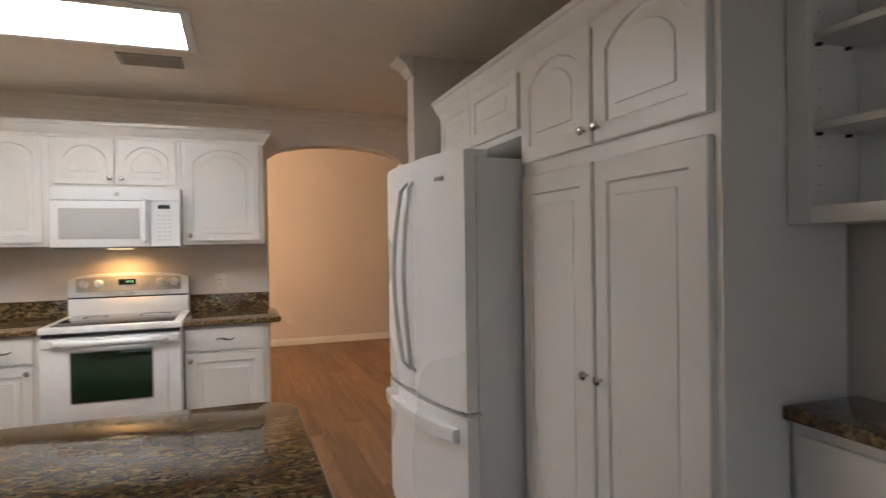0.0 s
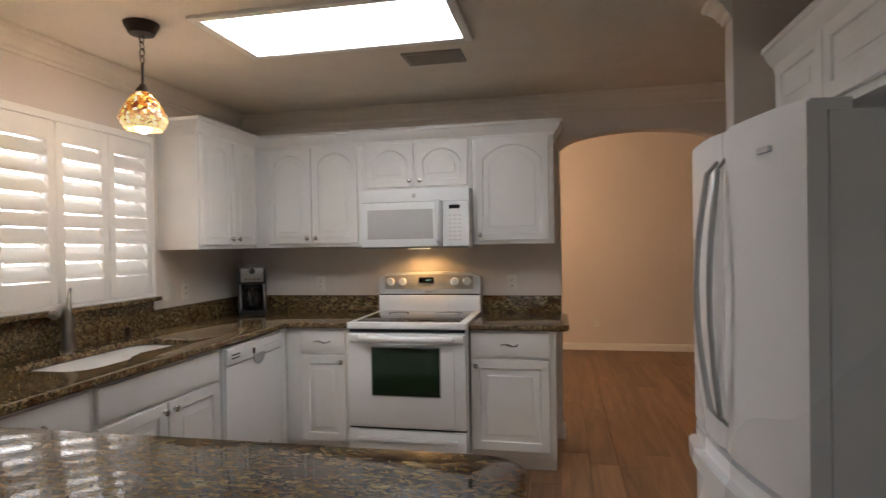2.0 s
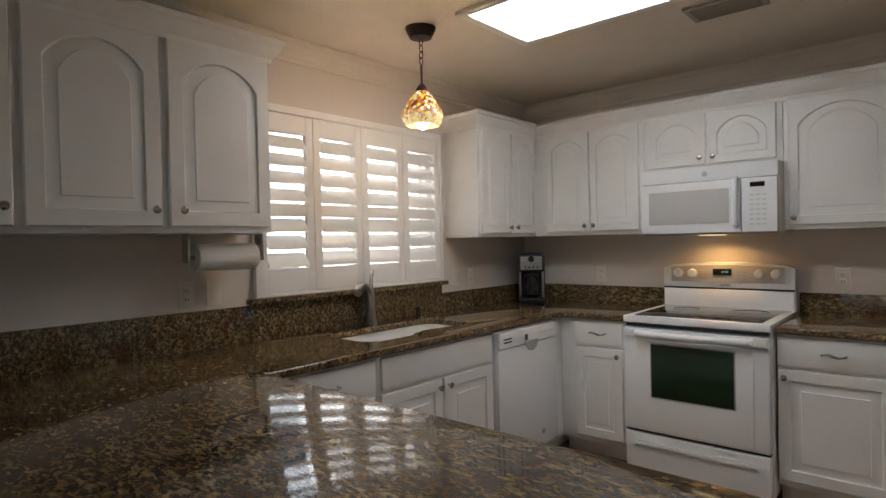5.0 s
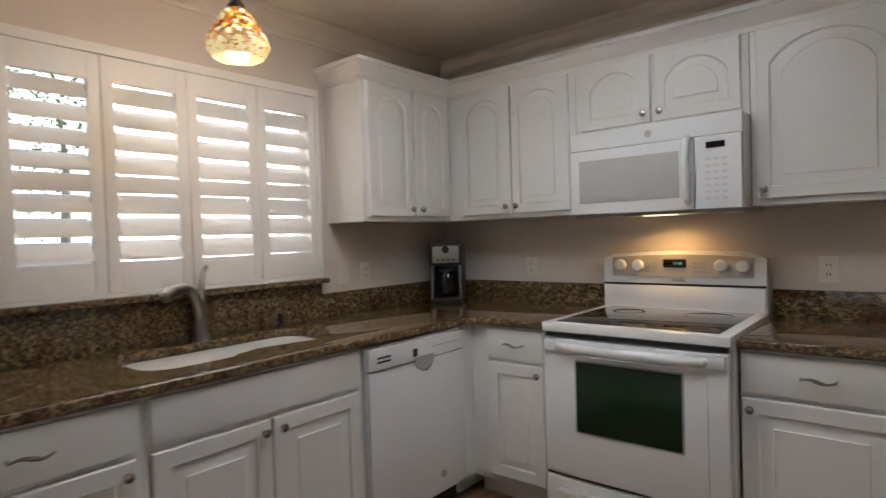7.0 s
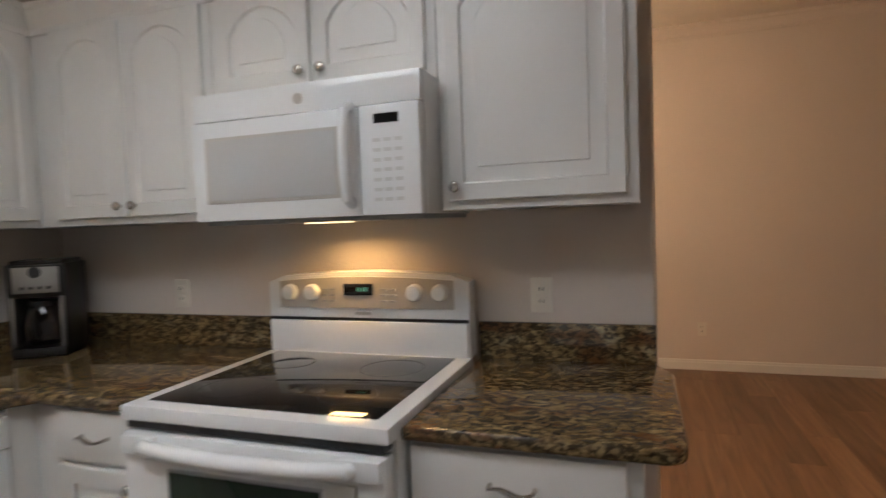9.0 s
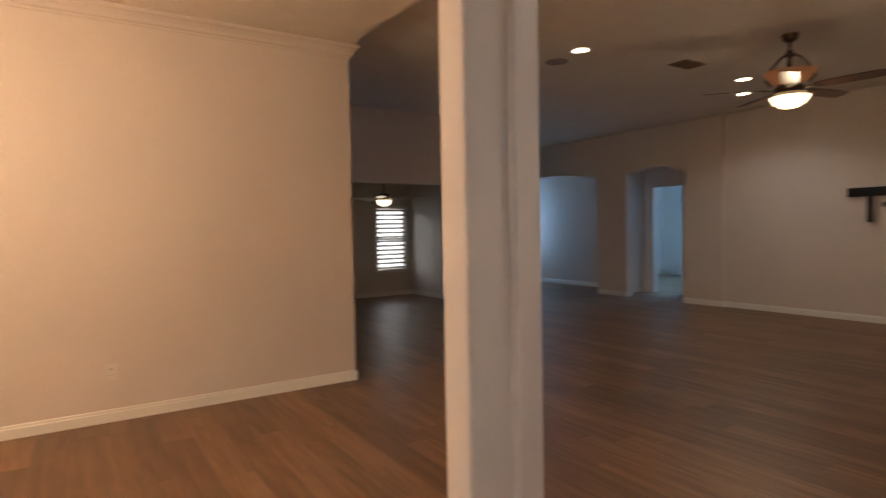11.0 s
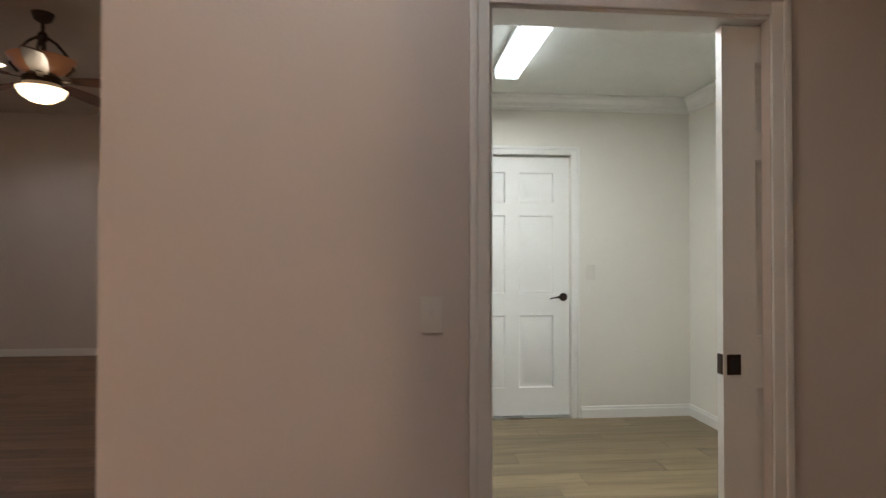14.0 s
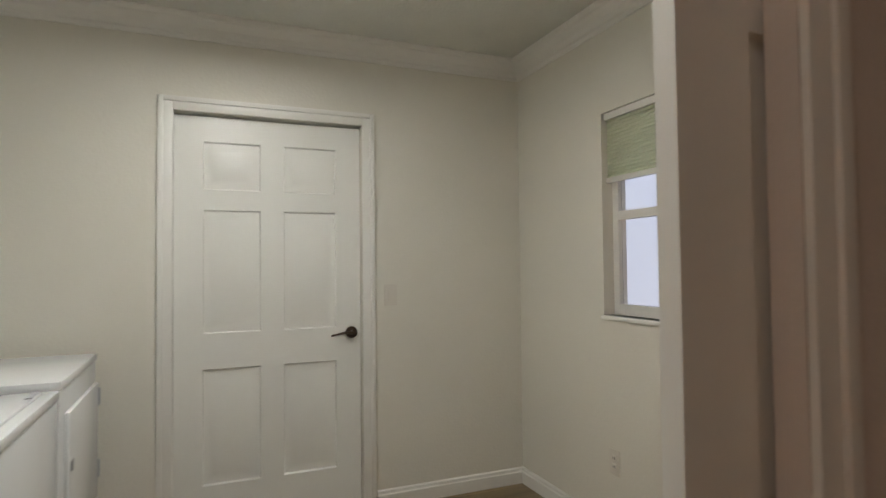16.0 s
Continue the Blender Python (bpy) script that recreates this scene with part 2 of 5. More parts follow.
def prism(outline, lift, at=0.0):
    """A plate: an outline in x and y, from z = at up by lift."""
    bm = bmesh.new()
    lo = [bm.verts.new((x, y, at)) for x, y in outline]
    hi = [bm.verts.new((x, y, at + lift)) for x, y in outline]
    bm.faces.new(lo[::-1])
    bm.faces.new(hi)
    for i in range(len(lo)):
        j = (i + 1) % len(lo)
        bm.faces.new((lo[i], lo[j], hi[j], hi[i]))
    return bm


def sweep(profile, pts):
    """A moulding: profile of (out, up), along level points, mitred. Out is to the right of the way."""
    bm = bmesh.new()
    pts = [Vector(p) for p in pts]
    rings = []
    for i, p in enumerate(pts):
        d0 = (p - pts[i - 1]).normalized() if i else (pts[1] - p).normalized()
        d1 = (pts[i + 1] - p).normalized() if i + 1 < len(pts) else d0
        n0, n1 = Vector((d0.y, -d0.x, 0)), Vector((d1.y, -d1.x, 0))
        n = (n0 + n1).normalized()
        n = n / max(0.3, n.dot(n0))
        rings.append([bm.verts.new(p + n * o + Vector((0, 0, u))) for o, u in profile])
    k = len(profile)
    for a, b in zip(rings, rings[1:]):
        for j in range(k):
            bm.faces.new((a[j], b[j], b[(j + 1) % k], a[(j + 1) % k]))
    bm.faces.new(rings[0])
    bm.faces.new(rings[-1][::-1])
    bmesh.ops.recalc_face_normals(bm, faces=bm.faces)
    return bm


def mesh_of(name, bm, material, smooth=35):
    bmesh.ops.recalc_face_normals(bm, faces=bm.faces)
    if smooth:
        lim = radians(smooth)
        for f in bm.faces:
            f.smooth = True
        for e in bm.edges:
            if len(e.link_faces) != 2 or e.calc_face_angle(0) > lim:
                e.smooth = False
    me = bpy.data.meshes.new(name)
    bm.to_mesh(me)
    bm.free()
    me.materials.append(material)
    return me


def part(name, bm, material, parent, label="", at=None, smooth=35):
    ob = new(name, mesh_of(name, bm, material, smooth))
    ob.parent = parent
    if at is not None:
        ob.matrix_basis = at
    return tagged(ob, label)


def thing(name, label, category, m=None, group=""):
    ob = new(name)
    ob.empty_display_size = 0.1
    if m is not None:
        ob.matrix_basis = m
    return tagged(ob, label, category, group)


def structure(name, bm, material, label="", category="", smooth=0):
    ob = new(name, mesh_of(name, bm, material, smooth))
    return tagged(ob, label, category, kind="structure")


def fluted(w, h, t, arch=0.0, rail=0.055, stile=0.055, low=None, groove=0.009, field=0.048):
    """A raised-panel door leaf: x 0..w, z 0..h, front at y = 0, back at y = t; arch: how far the panel's top rises."""
    low = low or rail
    field = min(field, 0.12 * w)
    n = 14
    bm = bmesh.new()

    def loop(inset, y, panel):
        x0, x1, z0 = (stile + inset, w - stile - inset, low + inset) if panel else (inset, w - inset, inset)
        pts = [(x0, z0), (x1, z0)]
        for i in range(n + 1):
            s = i / n
            x = x1 + (x0 - x1) * s
            if panel:
                top = h - rail - inset - arch
                z = top + arch * max(0.0, 1 - (2 * s - 1) ** 2) ** 0.8 if arch else h - rail - inset
            else:
                z = h - inset
            pts.append((x, z))
        return [bm.verts.new((x, y, z)) for x, z in pts]

    loops = [loop(0, t, False), loop(0, 0.004, False), loop(0.004, 0, False), loop(0, 0, True), loop(0.005, groove, True),
             loop(0.010, groove + 0.001, True), loop(field - 0.003, 0.0042, True), loop(field, 0.0005, True)]
    for a, b in zip(loops, loops[1:]):
        for i in range(len(a)):
            j = (i + 1) % len(a)
            bm.faces.new((a[i], a[j], b[j], b[i]))
    bm.faces.new(loops[0][::-1])
    bm.faces.new(loops[-1])
    return bm


def knob_mesh():
    return lathe([(0.006, 0), (0.006, 0.010), (0.009, 0.013), (0.015, 0.017), (0.016, 0.022), (0.013, 0.027), (0.006, 0.029)], 14)


KNOB = mesh_of("knob", knob_mesh(), NICKEL)


def knob(parent, x, z, y=0.0):
    ob = new("knob", KNOB)
    ob.parent = parent
    ob.matrix_basis = pose(x, y, z, 90)
    return tagged(ob, "round brushed nickel knob")


def bow_pull(parent, x, z, w=0.10):
    pts = [(x - w / 2, 0, z), (x - w / 2, -0.018, z)]
    for i in range(9):
        s = i / 8
        pts.append((x - w / 2 + w * s, -0.022 - 0.010 * math.sin(math.pi * s), z + 0.006 * math.sin(2 * math.pi * s)))
    pts += [(x + w / 2, -0.018, z), (x + w / 2, 0, z)]
    return part("handle", tube(pts, [0.006, 0.005, 0.004, 0.004, 0.0045, 0.006, 0.007, 0.006, 0.0045, 0.004, 0.004, 0.005, 0.006], 8), NICKEL, parent, "wavy brushed nickel pull")


def leaf(parent, x, z, w, h, arch=0.0, knob_at=None, t=0.02, **k):
    d = part("door", fluted(w, h, t, arch, **k), WHITE, parent, at=pose(x, -t, z))
    if knob_at:
        knob(d, *knob_at)
    return d


def drawer(parent, x, z, w, h, pull=True, t=0.02):
    bm = boxed(0, w, 0, t, 0, h, bevel=0.004)
    d = part("drawer", bm, WHITE, parent, at=pose(x, -t, z))
    if pull:
        bow_pull(d, w / 2, h / 2)
    return d


def carcass(parent, w, d, z0, z1, toe=0.0):
    """A cabinet's box: x 0..w, y 0..d (front at 0)."""
    bm = boxed(0, w, 0, d, z0 + toe, z1, bevel=0.002)
    if toe:
        box(bm, 0.002, w - 0.002, 0.07, d, z0, z0 + toe)
    return part("body", bm, WHITE, parent)


FACE_S = lambda x, y: pose(x, y, 0)           # front looks to -y
FACE_E = lambda x, y: pose(x, y, 0, 0, 0, 90)   # front looks to +x, local x runs to +y
FACE_W = lambda x, y: pose(x, y, 0, 0, 0, -90)  # front looks to -x, local x runs to -y
CROWN_CAB = [(0, 0), (0.012, 0), (0.014, 0.02), (0.03, 0.035), (0.045, 0.06), (0.05, 0.075), (0.06, 0.08), (0.06, 0.10), (0, 0.10)]
CROWN = [(0, 0), (0.010, 0), (0.014, 0.018), (0.024, 0.026), (0.034, 0.05), (0.060, 0.078), (0.074, 0.084), (0.080, 0.098), (0.080, 0.11), (0, 0.11)]
BASE = [(0, 0), (0.014, 0), (0.014, 0.065), (0.010, 0.072), (0.009, 0.085), (0.004, 0.092), (0, 0.092)]

# ---- structure ----
CEIL_K, CEIL_H = 2.46, 3.08
T = 0.14


def wall(name, *boxes, material=WALL, label="beige painted plaster wall"):
    first = structure(name, boxed(*boxes[0]), material, label, "wall")
    for b in boxes[1:]:
        part("wall_section", boxed(*b), material, first, smooth=0)
    return first


# window wall of the kitchen, with its opening
WX0, WX1, WZ0, WZ1 = -2.438, -1.074, 1.12, 2.07
wall("wall_window", (-T, 0, -6.6, WX0, 0, CEIL_K), (-T, 0, WX1, 0.0, 0, CEIL_K), (-T, 0, WX0, WX1, 0, WZ0), (-T, 0, WX0, WX1, WZ1, CEIL_K))
# stove wall with the arch
ARX0, ARX1, ARZ, ARR = 2.51, 3.60, 2.08, 0.11


def arched_wall():
    n = 20
    prof = [(-T, 0), (ARX0, 0), (ARX0, ARZ)]
    for i in range(1, n):
        s = i / n
        prof.append((ARX0 + (ARX1 - ARX0) * s, ARZ + ARR * math.sqrt(1 - (2 * s - 1) ** 2) ** 1.2))
    prof += [(ARX1, ARZ), (ARX1, 0), (3.74, 0), (3.74, CEIL_H), (-T, CEIL_H)]
    bm = prism(prof, 0.13)
    bmesh.ops.rotate(bm, verts=bm.verts, matrix=Matrix.Rotation(radians(90), 3, "X"))
    bmesh.ops.translate(bm, verts=bm.verts, vec=(0, 0.13, 0))
    rim = [e for e in bm.edges if abs(e.verts[0].co.y - e.verts[1].co.y) < 1e-5 and all(ARX0 - 0.01 < v.co.x < ARX1 + 0.01 and v.co.z < ARZ + ARR + 0.01 for v in e.verts) and e.calc_length() > 0.01 and not all(v.co.z < 0.01 for v in e.verts)]
    bmesh.ops.bevel(bm, geom=rim, offset=0.016, segments=3, affect="EDGES", profile=0.5)
    box(bm, 3.74, 3.83, -0.03, 0.16, 0, CEIL_H, bevel=0.018)
    return bm


structure("wall_stove", arched_wall(), WALL, "beige painted wall with an arched opening", "wall", 40)
# stub beside the fridge, header, and the wall behind the tall cabinets
wall("wall_fridge", (3.23, 3.86, -1.57, -1.46, 0, CEIL_K), (3.86, 4.0, -6.6, -1.46, 0, CEIL_H), (3.86, 4.0, -1.46, -0.03, CEIL_K - 0.02, CEIL_H), (3.83, 4.0, -0.03, 0.13, CEIL_K, CEIL_H))
wall("wall_south", (-T, 0.85, -6.74, -6.6, 0, CEIL_K), (3.15, 4.0, -6.74, -6.6, 0, CEIL_K), (0.85, 3.15, -6.74, -6.6, 2.3, CEIL_K))
# dining room beyond the arch
wall("wall_dining", (-1.4, 4.85, 3.52, 3.66, 0, CEIL_H), (-1.54, -1.4, 0.0, 3.66, 0, CEIL_H), (-1.4, -T, 0.0, 0.13, 0, CEIL_H))
# wall with the pocket door
PX = 5.70
PY0, PY1, PZ = -1.39, -2.355, 2.07
wall("wall_pocket", (PX, PX + T, PY0, -0.19, 0, CEIL_H), (PX, PX + T, PY1, PY0, PZ, CEIL_H), (PX, PX + 0.045, -3.60, PY1, 0, CEIL_H),
     (PX + 0.095, PX + T, -3.60, PY1, 0, CEIL_H), (4.0, PX, -3.6, -3.46, 0, CEIL_H))
# laundry
LX, LY = 8.24, -3.45
LCEIL = 2.51
LWX0, LWX1, LWZ0, LWZ1 = 6.72, 7.46, 1.05, 2.01
LDY0, LDY1, LDZ = -1.555, -2.48, 2.05
wall("wall_laundry", (LX, LX + T, LDY0, -0.17, 0, LCEIL), (LX, LX + T, LY - T, LDY1, 0, LCEIL), (LX, LX + T, LDY1, LDY0, LDZ, LCEIL),
     (PX + T, LX, -0.33, -0.19, 0, CEIL_H),
     (PX + T, LWX0, LY - T, LY, 0, LCEIL), (LWX1, LX, LY - T, LY, 0, LCEIL), (LWX0, LWX1, LY - T, LY, 0, LWZ0), (LWX0, LWX1, LY - T, LY, LWZ1, LCEIL),
     material=WALL_L, label="cream painted plaster wall")
# living room
AW = 11.55


def arch_opening(x0, x1, z, rise, lo, hi, depth, n=16):
    """A wall from lo to hi along its length with an arched opening x0..x1, standing in x and z, thick in y."""
    prof = [(lo, 0), (x0, 0), (x0, z)] + [(x0 + (x1 - x0) * i / n, z + rise * math.sin(math.pi * i / n)) for i in range(1, n)] + [(x1, z), (x1, 0), (hi, 0), (hi, CEIL_H), (lo, CEIL_H)]
    bm = prism(prof, depth)
    bmesh.ops.rotate(bm, verts=bm.verts, matrix=Matrix.Rotation(radians(90), 3, "X"))
    return bm


def east_arch(name, y0, y1, z, rise, lo, hi):
    bm = arch_opening(y0, y1, z, rise, lo, hi, 0.19)
    bmesh.ops.rotate(bm, verts=bm.verts, matrix=Matrix.Rotation(radians(90), 3, "Z"))
    bmesh.ops.translate(bm, verts=bm.verts, vec=(AW - 0.05, 0, 0))
    return structure(name, bm, WALL, "beige wall with an arched opening", "wall")


wall("wall_tv", (AW, AW + 0.14, -0.33, 4.05, 0, CEIL_H), (LX + T, AW, -0.33, -0.19, 0, CEIL_H), (LX, LX + T, -0.33, -0.19, LCEIL, CEIL_H))
east_arch("wall_hall", 4.75, 5.95, 2.28, 0.10, 4.05, 6.3)
east_arch("wall_far", 6.65, 9.9, 2.30, 0.14, 6.3, 12.5)
wall("wall_hall_end", (12.45, 12.57, 4.4, 5.43, 0, CEIL_H), (12.45, 12.57, 6.06, 6.4, 0, CEIL_H), (12.45, 12.57, 5.43, 6.06, 2.08, CEIL_H), (AW + 0.14, 12.45, 4.40, 4.52, 0, CEIL_H), (AW + 0.14, 12.45, 6.28, 6.40, 0, CEIL_H))
wall("wall_bedroom", (12.57, 16.2, 4.3, 4.4, 0, CEIL_H), (16.2, 16.3, 4.3, 8.7, 0, 0.9), (16.2, 16.3, 4.3, 8.7, 2.1, CEIL_H), (16.2, 16.3, 4.3, 5.1, 0.9, 2.1), (16.2, 16.3, 6.4, 8.7, 0.9, 2.1), (12.57, 16.2, 8.6, 8.7, 0, CEIL_H))
wall("wall_den", (12.45, 12.57, 6.4, 12.6, 0, CEIL_H), (AW + 0.14, 11.70, 10.0, 10.12, 0, CEIL_H), (12.26, 12.45, 10.0, 10.12, 0, CEIL_H), (11.70, 12.26, 10.0, 10.12, 0, 0.75), (11.70, 12.26, 10.0, 10.12, 2.25, CEIL_H), (8.7, 12.45, 12.5, 12.6, 0, CEIL_H))
bm = arch_opening(6.0, 8.5, 2.02, 0.0, 4.85, 8.70, 0.14)
bmesh.ops.translate(bm, verts=bm.verts, vec=(0, 6.34, 0))
structure("wall_north", bm, WALL, "beige wall with a wide opening", "wall")
NW0, NW1, NZ0, NZ1 = 7.92, 8.58, 0.53, 1.78
wall("wall_nook", (4.85, NW0, 9.2, 9.32, 0, CEIL_H), (NW1, 8.84, 9.2, 9.32, 0, CEIL_H), (NW0, NW1, 9.2, 9.32, 0, NZ0), (NW0, NW1, 9.2, 9.32, NZ1, CEIL_H), (4.71, 4.85, 3.66, 9.32, 0, CEIL_H), (8.70, 8.84, 6.2, 12.5, 0, CEIL_H))
SOFF = structure("floor", boxed(-2, 18, -7, 13, -0.12, -0.012), SUBFLOOR, "brown wood-look plank floor", "floor")
bm = boxed(-T, 3.86, -6.6, 0.0, CEIL_K, CEIL_K + 0.12)
structure("ceiling_kitchen", bm, CEIL, "beige textured plaster ceiling", "ceiling")
CEIL_D = 2.96
structure("ceiling_dining", boxed(-1.4, 4.85, 0.13, 3.52, CEIL_D, CEIL_D + 0.1), CEIL, "beige textured plaster ceiling", "ceiling")
bm = boxed(-1.6, 18, 0.0, 13, CEIL_H, CEIL_H + 0.12)
box(bm, 3.86, 18, -3.6, 0.0, CEIL_H, CEIL_H + 0.12)
structure("ceiling_living", bm, CEIL, "beige textured plaster ceiling", "ceiling")
structure("ceiling_laundry", boxed(PX + T, LX, LY, -0.33, LCEIL, LCEIL + 0.1), mat("white_textured_ceiling", (0.72, 0.72, 0.66), 0.85, vary=0.05, scale=6, bump=0.45, bscale=55), "white textured plaster ceiling", "ceiling")

ZC = CEIL_K - 0.11
structure("trim_crown_kitchen", sweep(CROWN, [(0.0, -6.6, ZC), (0.0, 0.0, ZC), (3.74, 0.0, ZC)]), CROWN_PAINT, "cream crown moulding", "moulding")
structure("trim_crown_stub", sweep(CROWN, [(3.60, -1.46, ZC), (3.23, -1.46, ZC), (3.23, -1.57, ZC)]), TRIM, "white crown moulding", "moulding")
structure("trim_crown_dining", sweep(CROWN, [(-1.4, 3.52, CEIL_D - 0.11), (4.85, 3.52, CEIL_D - 0.11), (4.85, 3.66, CEIL_D - 0.11)]), WALL, "beige painted crown moulding", "moulding")
ZL = LCEIL - 0.11
structure("trim_crown_laundry", sweep(CROWN, [(PX + T, LY, ZL), (PX + T, -0.33, ZL), (LX, -0.33, ZL), (LX, LY, ZL), (PX + T, LY, ZL)]), TRIM, "white crown moulding", "moulding")
structure("baseboard_dining", sweep(BASE, [(-1.4, 3.52, 0), (4.85, 3.52, 0), (4.85, 6.2, 0)]), TRIM, "white baseboard", "baseboard")
structure("baseboard_pocket", sweep(BASE, [(LX, -0.19, 0), (PX, -0.19, 0), (PX, PY0 + 0.07, 0)]), TRIM, "white baseboard", "baseboard")
structure("baseboard_laundry", sweep(BASE, [(LX, LDY1 - 0.075, 0), (LX, LY, 0), (PX + T, LY, 0)]), TRIM, "white baseboard", "baseboard")
structure("baseboard_laundry_north", sweep(BASE, [(PX + T, -0.33, 0), (LX, -0.33, 0), (LX, LDY0 + 0.075, 0)]), TRIM, "white baseboard", "baseboard")
structure("baseboard_tv", sweep(BASE, [(11.50, 4.75, 0), (11.50, 4.05, 0), (11.55, 4.05, 0), (11.55, -0.19, 0)]), TRIM, "white baseboard", "baseboard")
structure("baseboard_far", sweep(BASE, [(11.50, 6.65, 0), (11.50, 5.95, 0)]), TRIM, "white baseboard", "baseboard")
structure("baseboard_den", sweep(BASE, [(11.70, 10.0, 0), (12.45, 10.0, 0), (12.45, 6.4, 0)]), TRIM, "white baseboard", "baseboard")
structure("baseboard_nook", sweep(BASE, [(4.85, 9.2, 0), (8.7, 9.2, 0), (8.7, 6.34, 0)]), TRIM, "white baseboard", "baseboard")
structure("baseboard_pier", sweep(BASE, [(2.51, 0.13, 0), (2.51, 0.0, 0)][::-1]), TRIM, "white baseboard", "baseboard")
structure("baseboard_post", sweep(BASE, [(3.60, 0.0, 0), (3.74, 0.0, 0), (3.74, -0.03, 0), (3.83, -0.03, 0), (3.83, 0.16, 0)][::1]), TRIM, "white baseboard", "baseboard")


def casing(name, m, w, h, cw=0.065, parent=None, material=TRIM):
    """A moulded casing round an opening: local x 0..w, z 0..h, proud to -y."""
    bm = bmesh.new()
    for dx0, dx1, out in ((0.0, cw, 0.014), (cw * 0.62, cw, 0.022)):
        box(bm, -dx1, -dx0, -out, -0.001, 0, h + dx1, bevel=0.003)
        box(bm, w + dx0, w + dx1, -out, -0.001, 0, h + dx1, bevel=0.003)
        box(bm, -dx0, w + dx0, -out, -0.001, h + dx0, h + dx1, bevel=0.003)
    ob = structure(name, bm, material, "white moulded door casing", "casing", 35)
    ob.matrix_basis = m
    return ob


casing("trim_casing_pocket", FACE_W(PX, PY0), PY0 - PY1, PZ)
casing("trim_casing_laundry", FACE_W(LX, LDY0), LDY0 - LDY1, LDZ)
structure("trim_jamb_pocket", boxed(PX + 0.002, PX + T - 0.002, PY0 - 0.012, PY0, 0, PZ), TRIM, "white door jamb", "jamb")
structure("trim_head_pocket", boxed(PX + 0.002, PX + T - 0.002, PY1, PY0 - 0.012, PZ - 0.012, PZ), TRIM, "white door jamb", "jamb")

# ---- kitchen: wall cabinets ----
UZ0, UZ1, UD = 1.41, 2.15, 0.29


def wall_cabinet(label, m, w, doors, z0=UZ0, arch=0.07, group="wall cabinets", z1=UZ1, stile=0.046, lift=0.04):
    c = thing("wall_cabinet", label, "cabinet", m, group)
    carcass(c, w, UD, z0, z1)
    for x, dw, kx in doors:
        leaf(c, x, z0 + 0.025, dw, z1 - z0 - 0.045, min(arch, dw * 0.24), (kx, lift), stile=stile, rail=stile + 0.002)
    return c


LAB_U = "white painted wall cabinet with arched raised-panel doors"
wall_cabinet(LAB_U + " beside the window", FACE_E(UD, -0.99), 0.70, [(0.03, 0.335, 0.305), (0.385, 0.285, 0.03)])
c = wall_cabinet(LAB_U, FACE_S(0.0, -UD), 1.125, [(0.40, 0.337, 0.31), (0.747, 0.345, 0.03)])
wall_cabinet("short white wall cabinet with arched doors above a microwave", FACE_S(1.128, -UD), 0.79, [(0.035, 0.345, 0.318), (0.398, 0.362, 0.03)], 1.795, 0.085)
wall_cabinet(LAB_U + " beside the arch", FACE_S(1.921, -UD), 0.545, [(0.025, 0.49, 0.025)], arch=0.10)
wall_cabinet(LAB_U + " above the peninsula", FACE_E(UD, -3.95), 1.422, [(0.03, 0.43, 0.40), (0.49, 0.445, 0.415), (0.966, 0.446, 0.045)], 1.443, 0.095, z1=2.23, stile=0.058, lift=0.065)
tagged(new("cabinet_crown", mesh_of("cabinet_crown", sweep(CROWN_CAB, [(0.0, -0.99, UZ1 - 0.02), (UD + 0.002, -0.99, UZ1 - 0.02), (UD + 0.002, -UD - 0.002, UZ1 - 0.02), (2.467, -UD - 0.002, UZ1 - 0.02), (2.467, 0.0, UZ1 - 0.02)]), WHITE)), "white crown moulding along the wall cabinets", "moulding", kind="structure")
tagged(new("cabinet_crown", mesh_of("cabinet_crown", sweep(CROWN_CAB, [(UD + 0.002, -3.95, 2.21), (UD + 0.002, -2.527, 2.21), (0.0, -2.527, 2.21)]), WHITE)), "white crown moulding on the wall cabinets", "moulding", kind="structure")

# ---- kitchen: base cabinets ----
BD, TOP = 0.655, 0.88


def base_cabinet(label, m, w, doors, drawers, depth=BD):
    c = thing("base_cabinet", label, "cabinet", m, "base cabinets")
    carcass(c, w, depth, 0.0, TOP, 0.10)
    for x, dw, kx in doors:
        leaf(c, x, 0.135, dw, 0.565, 0.0, (kx, 0.525) if kx else None)
    for x, dw, pull in drawers:
        drawer(c, x, 0.72, dw, 0.145, pull)
    return c


base_cabinet("narrow white base cabinet with a drawer and a raised-panel door", FACE_S(0.70, -BD), 0.473, [(0.112, 0.31, 0.285)], [(0.112, 0.31, True)])
base_cabinet("white base cabinet with a drawer and a raised-panel door", FACE_S(1.945, -BD), 0.52, [(0.006, 0.48, 0.03)], [(0.006, 0.48, True)])
base_cabinet("white sink cabinet with two raised-panel doors", FACE_E(0.68, -2.26), 0.872, [(0.02, 0.405, 0.375), (0.437, 0.405, 0.03)], [(0.02, 0.822, False)], 0.675)
base_cabinet("white base cabinet with a drawer and a door beside the sink", FACE_E(0.68, -2.83), 0.568, [(0.03, 0.515, 0.485)], [(0.03, 0.515, True)], 0.675)
corner = thing("corner_cabinet", "blind white corner cabinet under the granite counter", "cabinet")
part("body", boxed(0.005, 0.698, -0.735, -0.005, 0.10, TOP), WHITE, corner)
part("toe_board", boxed(0.01, 0.63, -0.70, -0.005, 0.0, 0.10), WHITE, corner)
pen = thing("peninsula_cabinet", "white panelled cabinet run under the peninsula", "cabinet")
part("body", boxed(0.005, 2.36, -3.48, -2.90, 0.10, TOP), WHITE, pen)
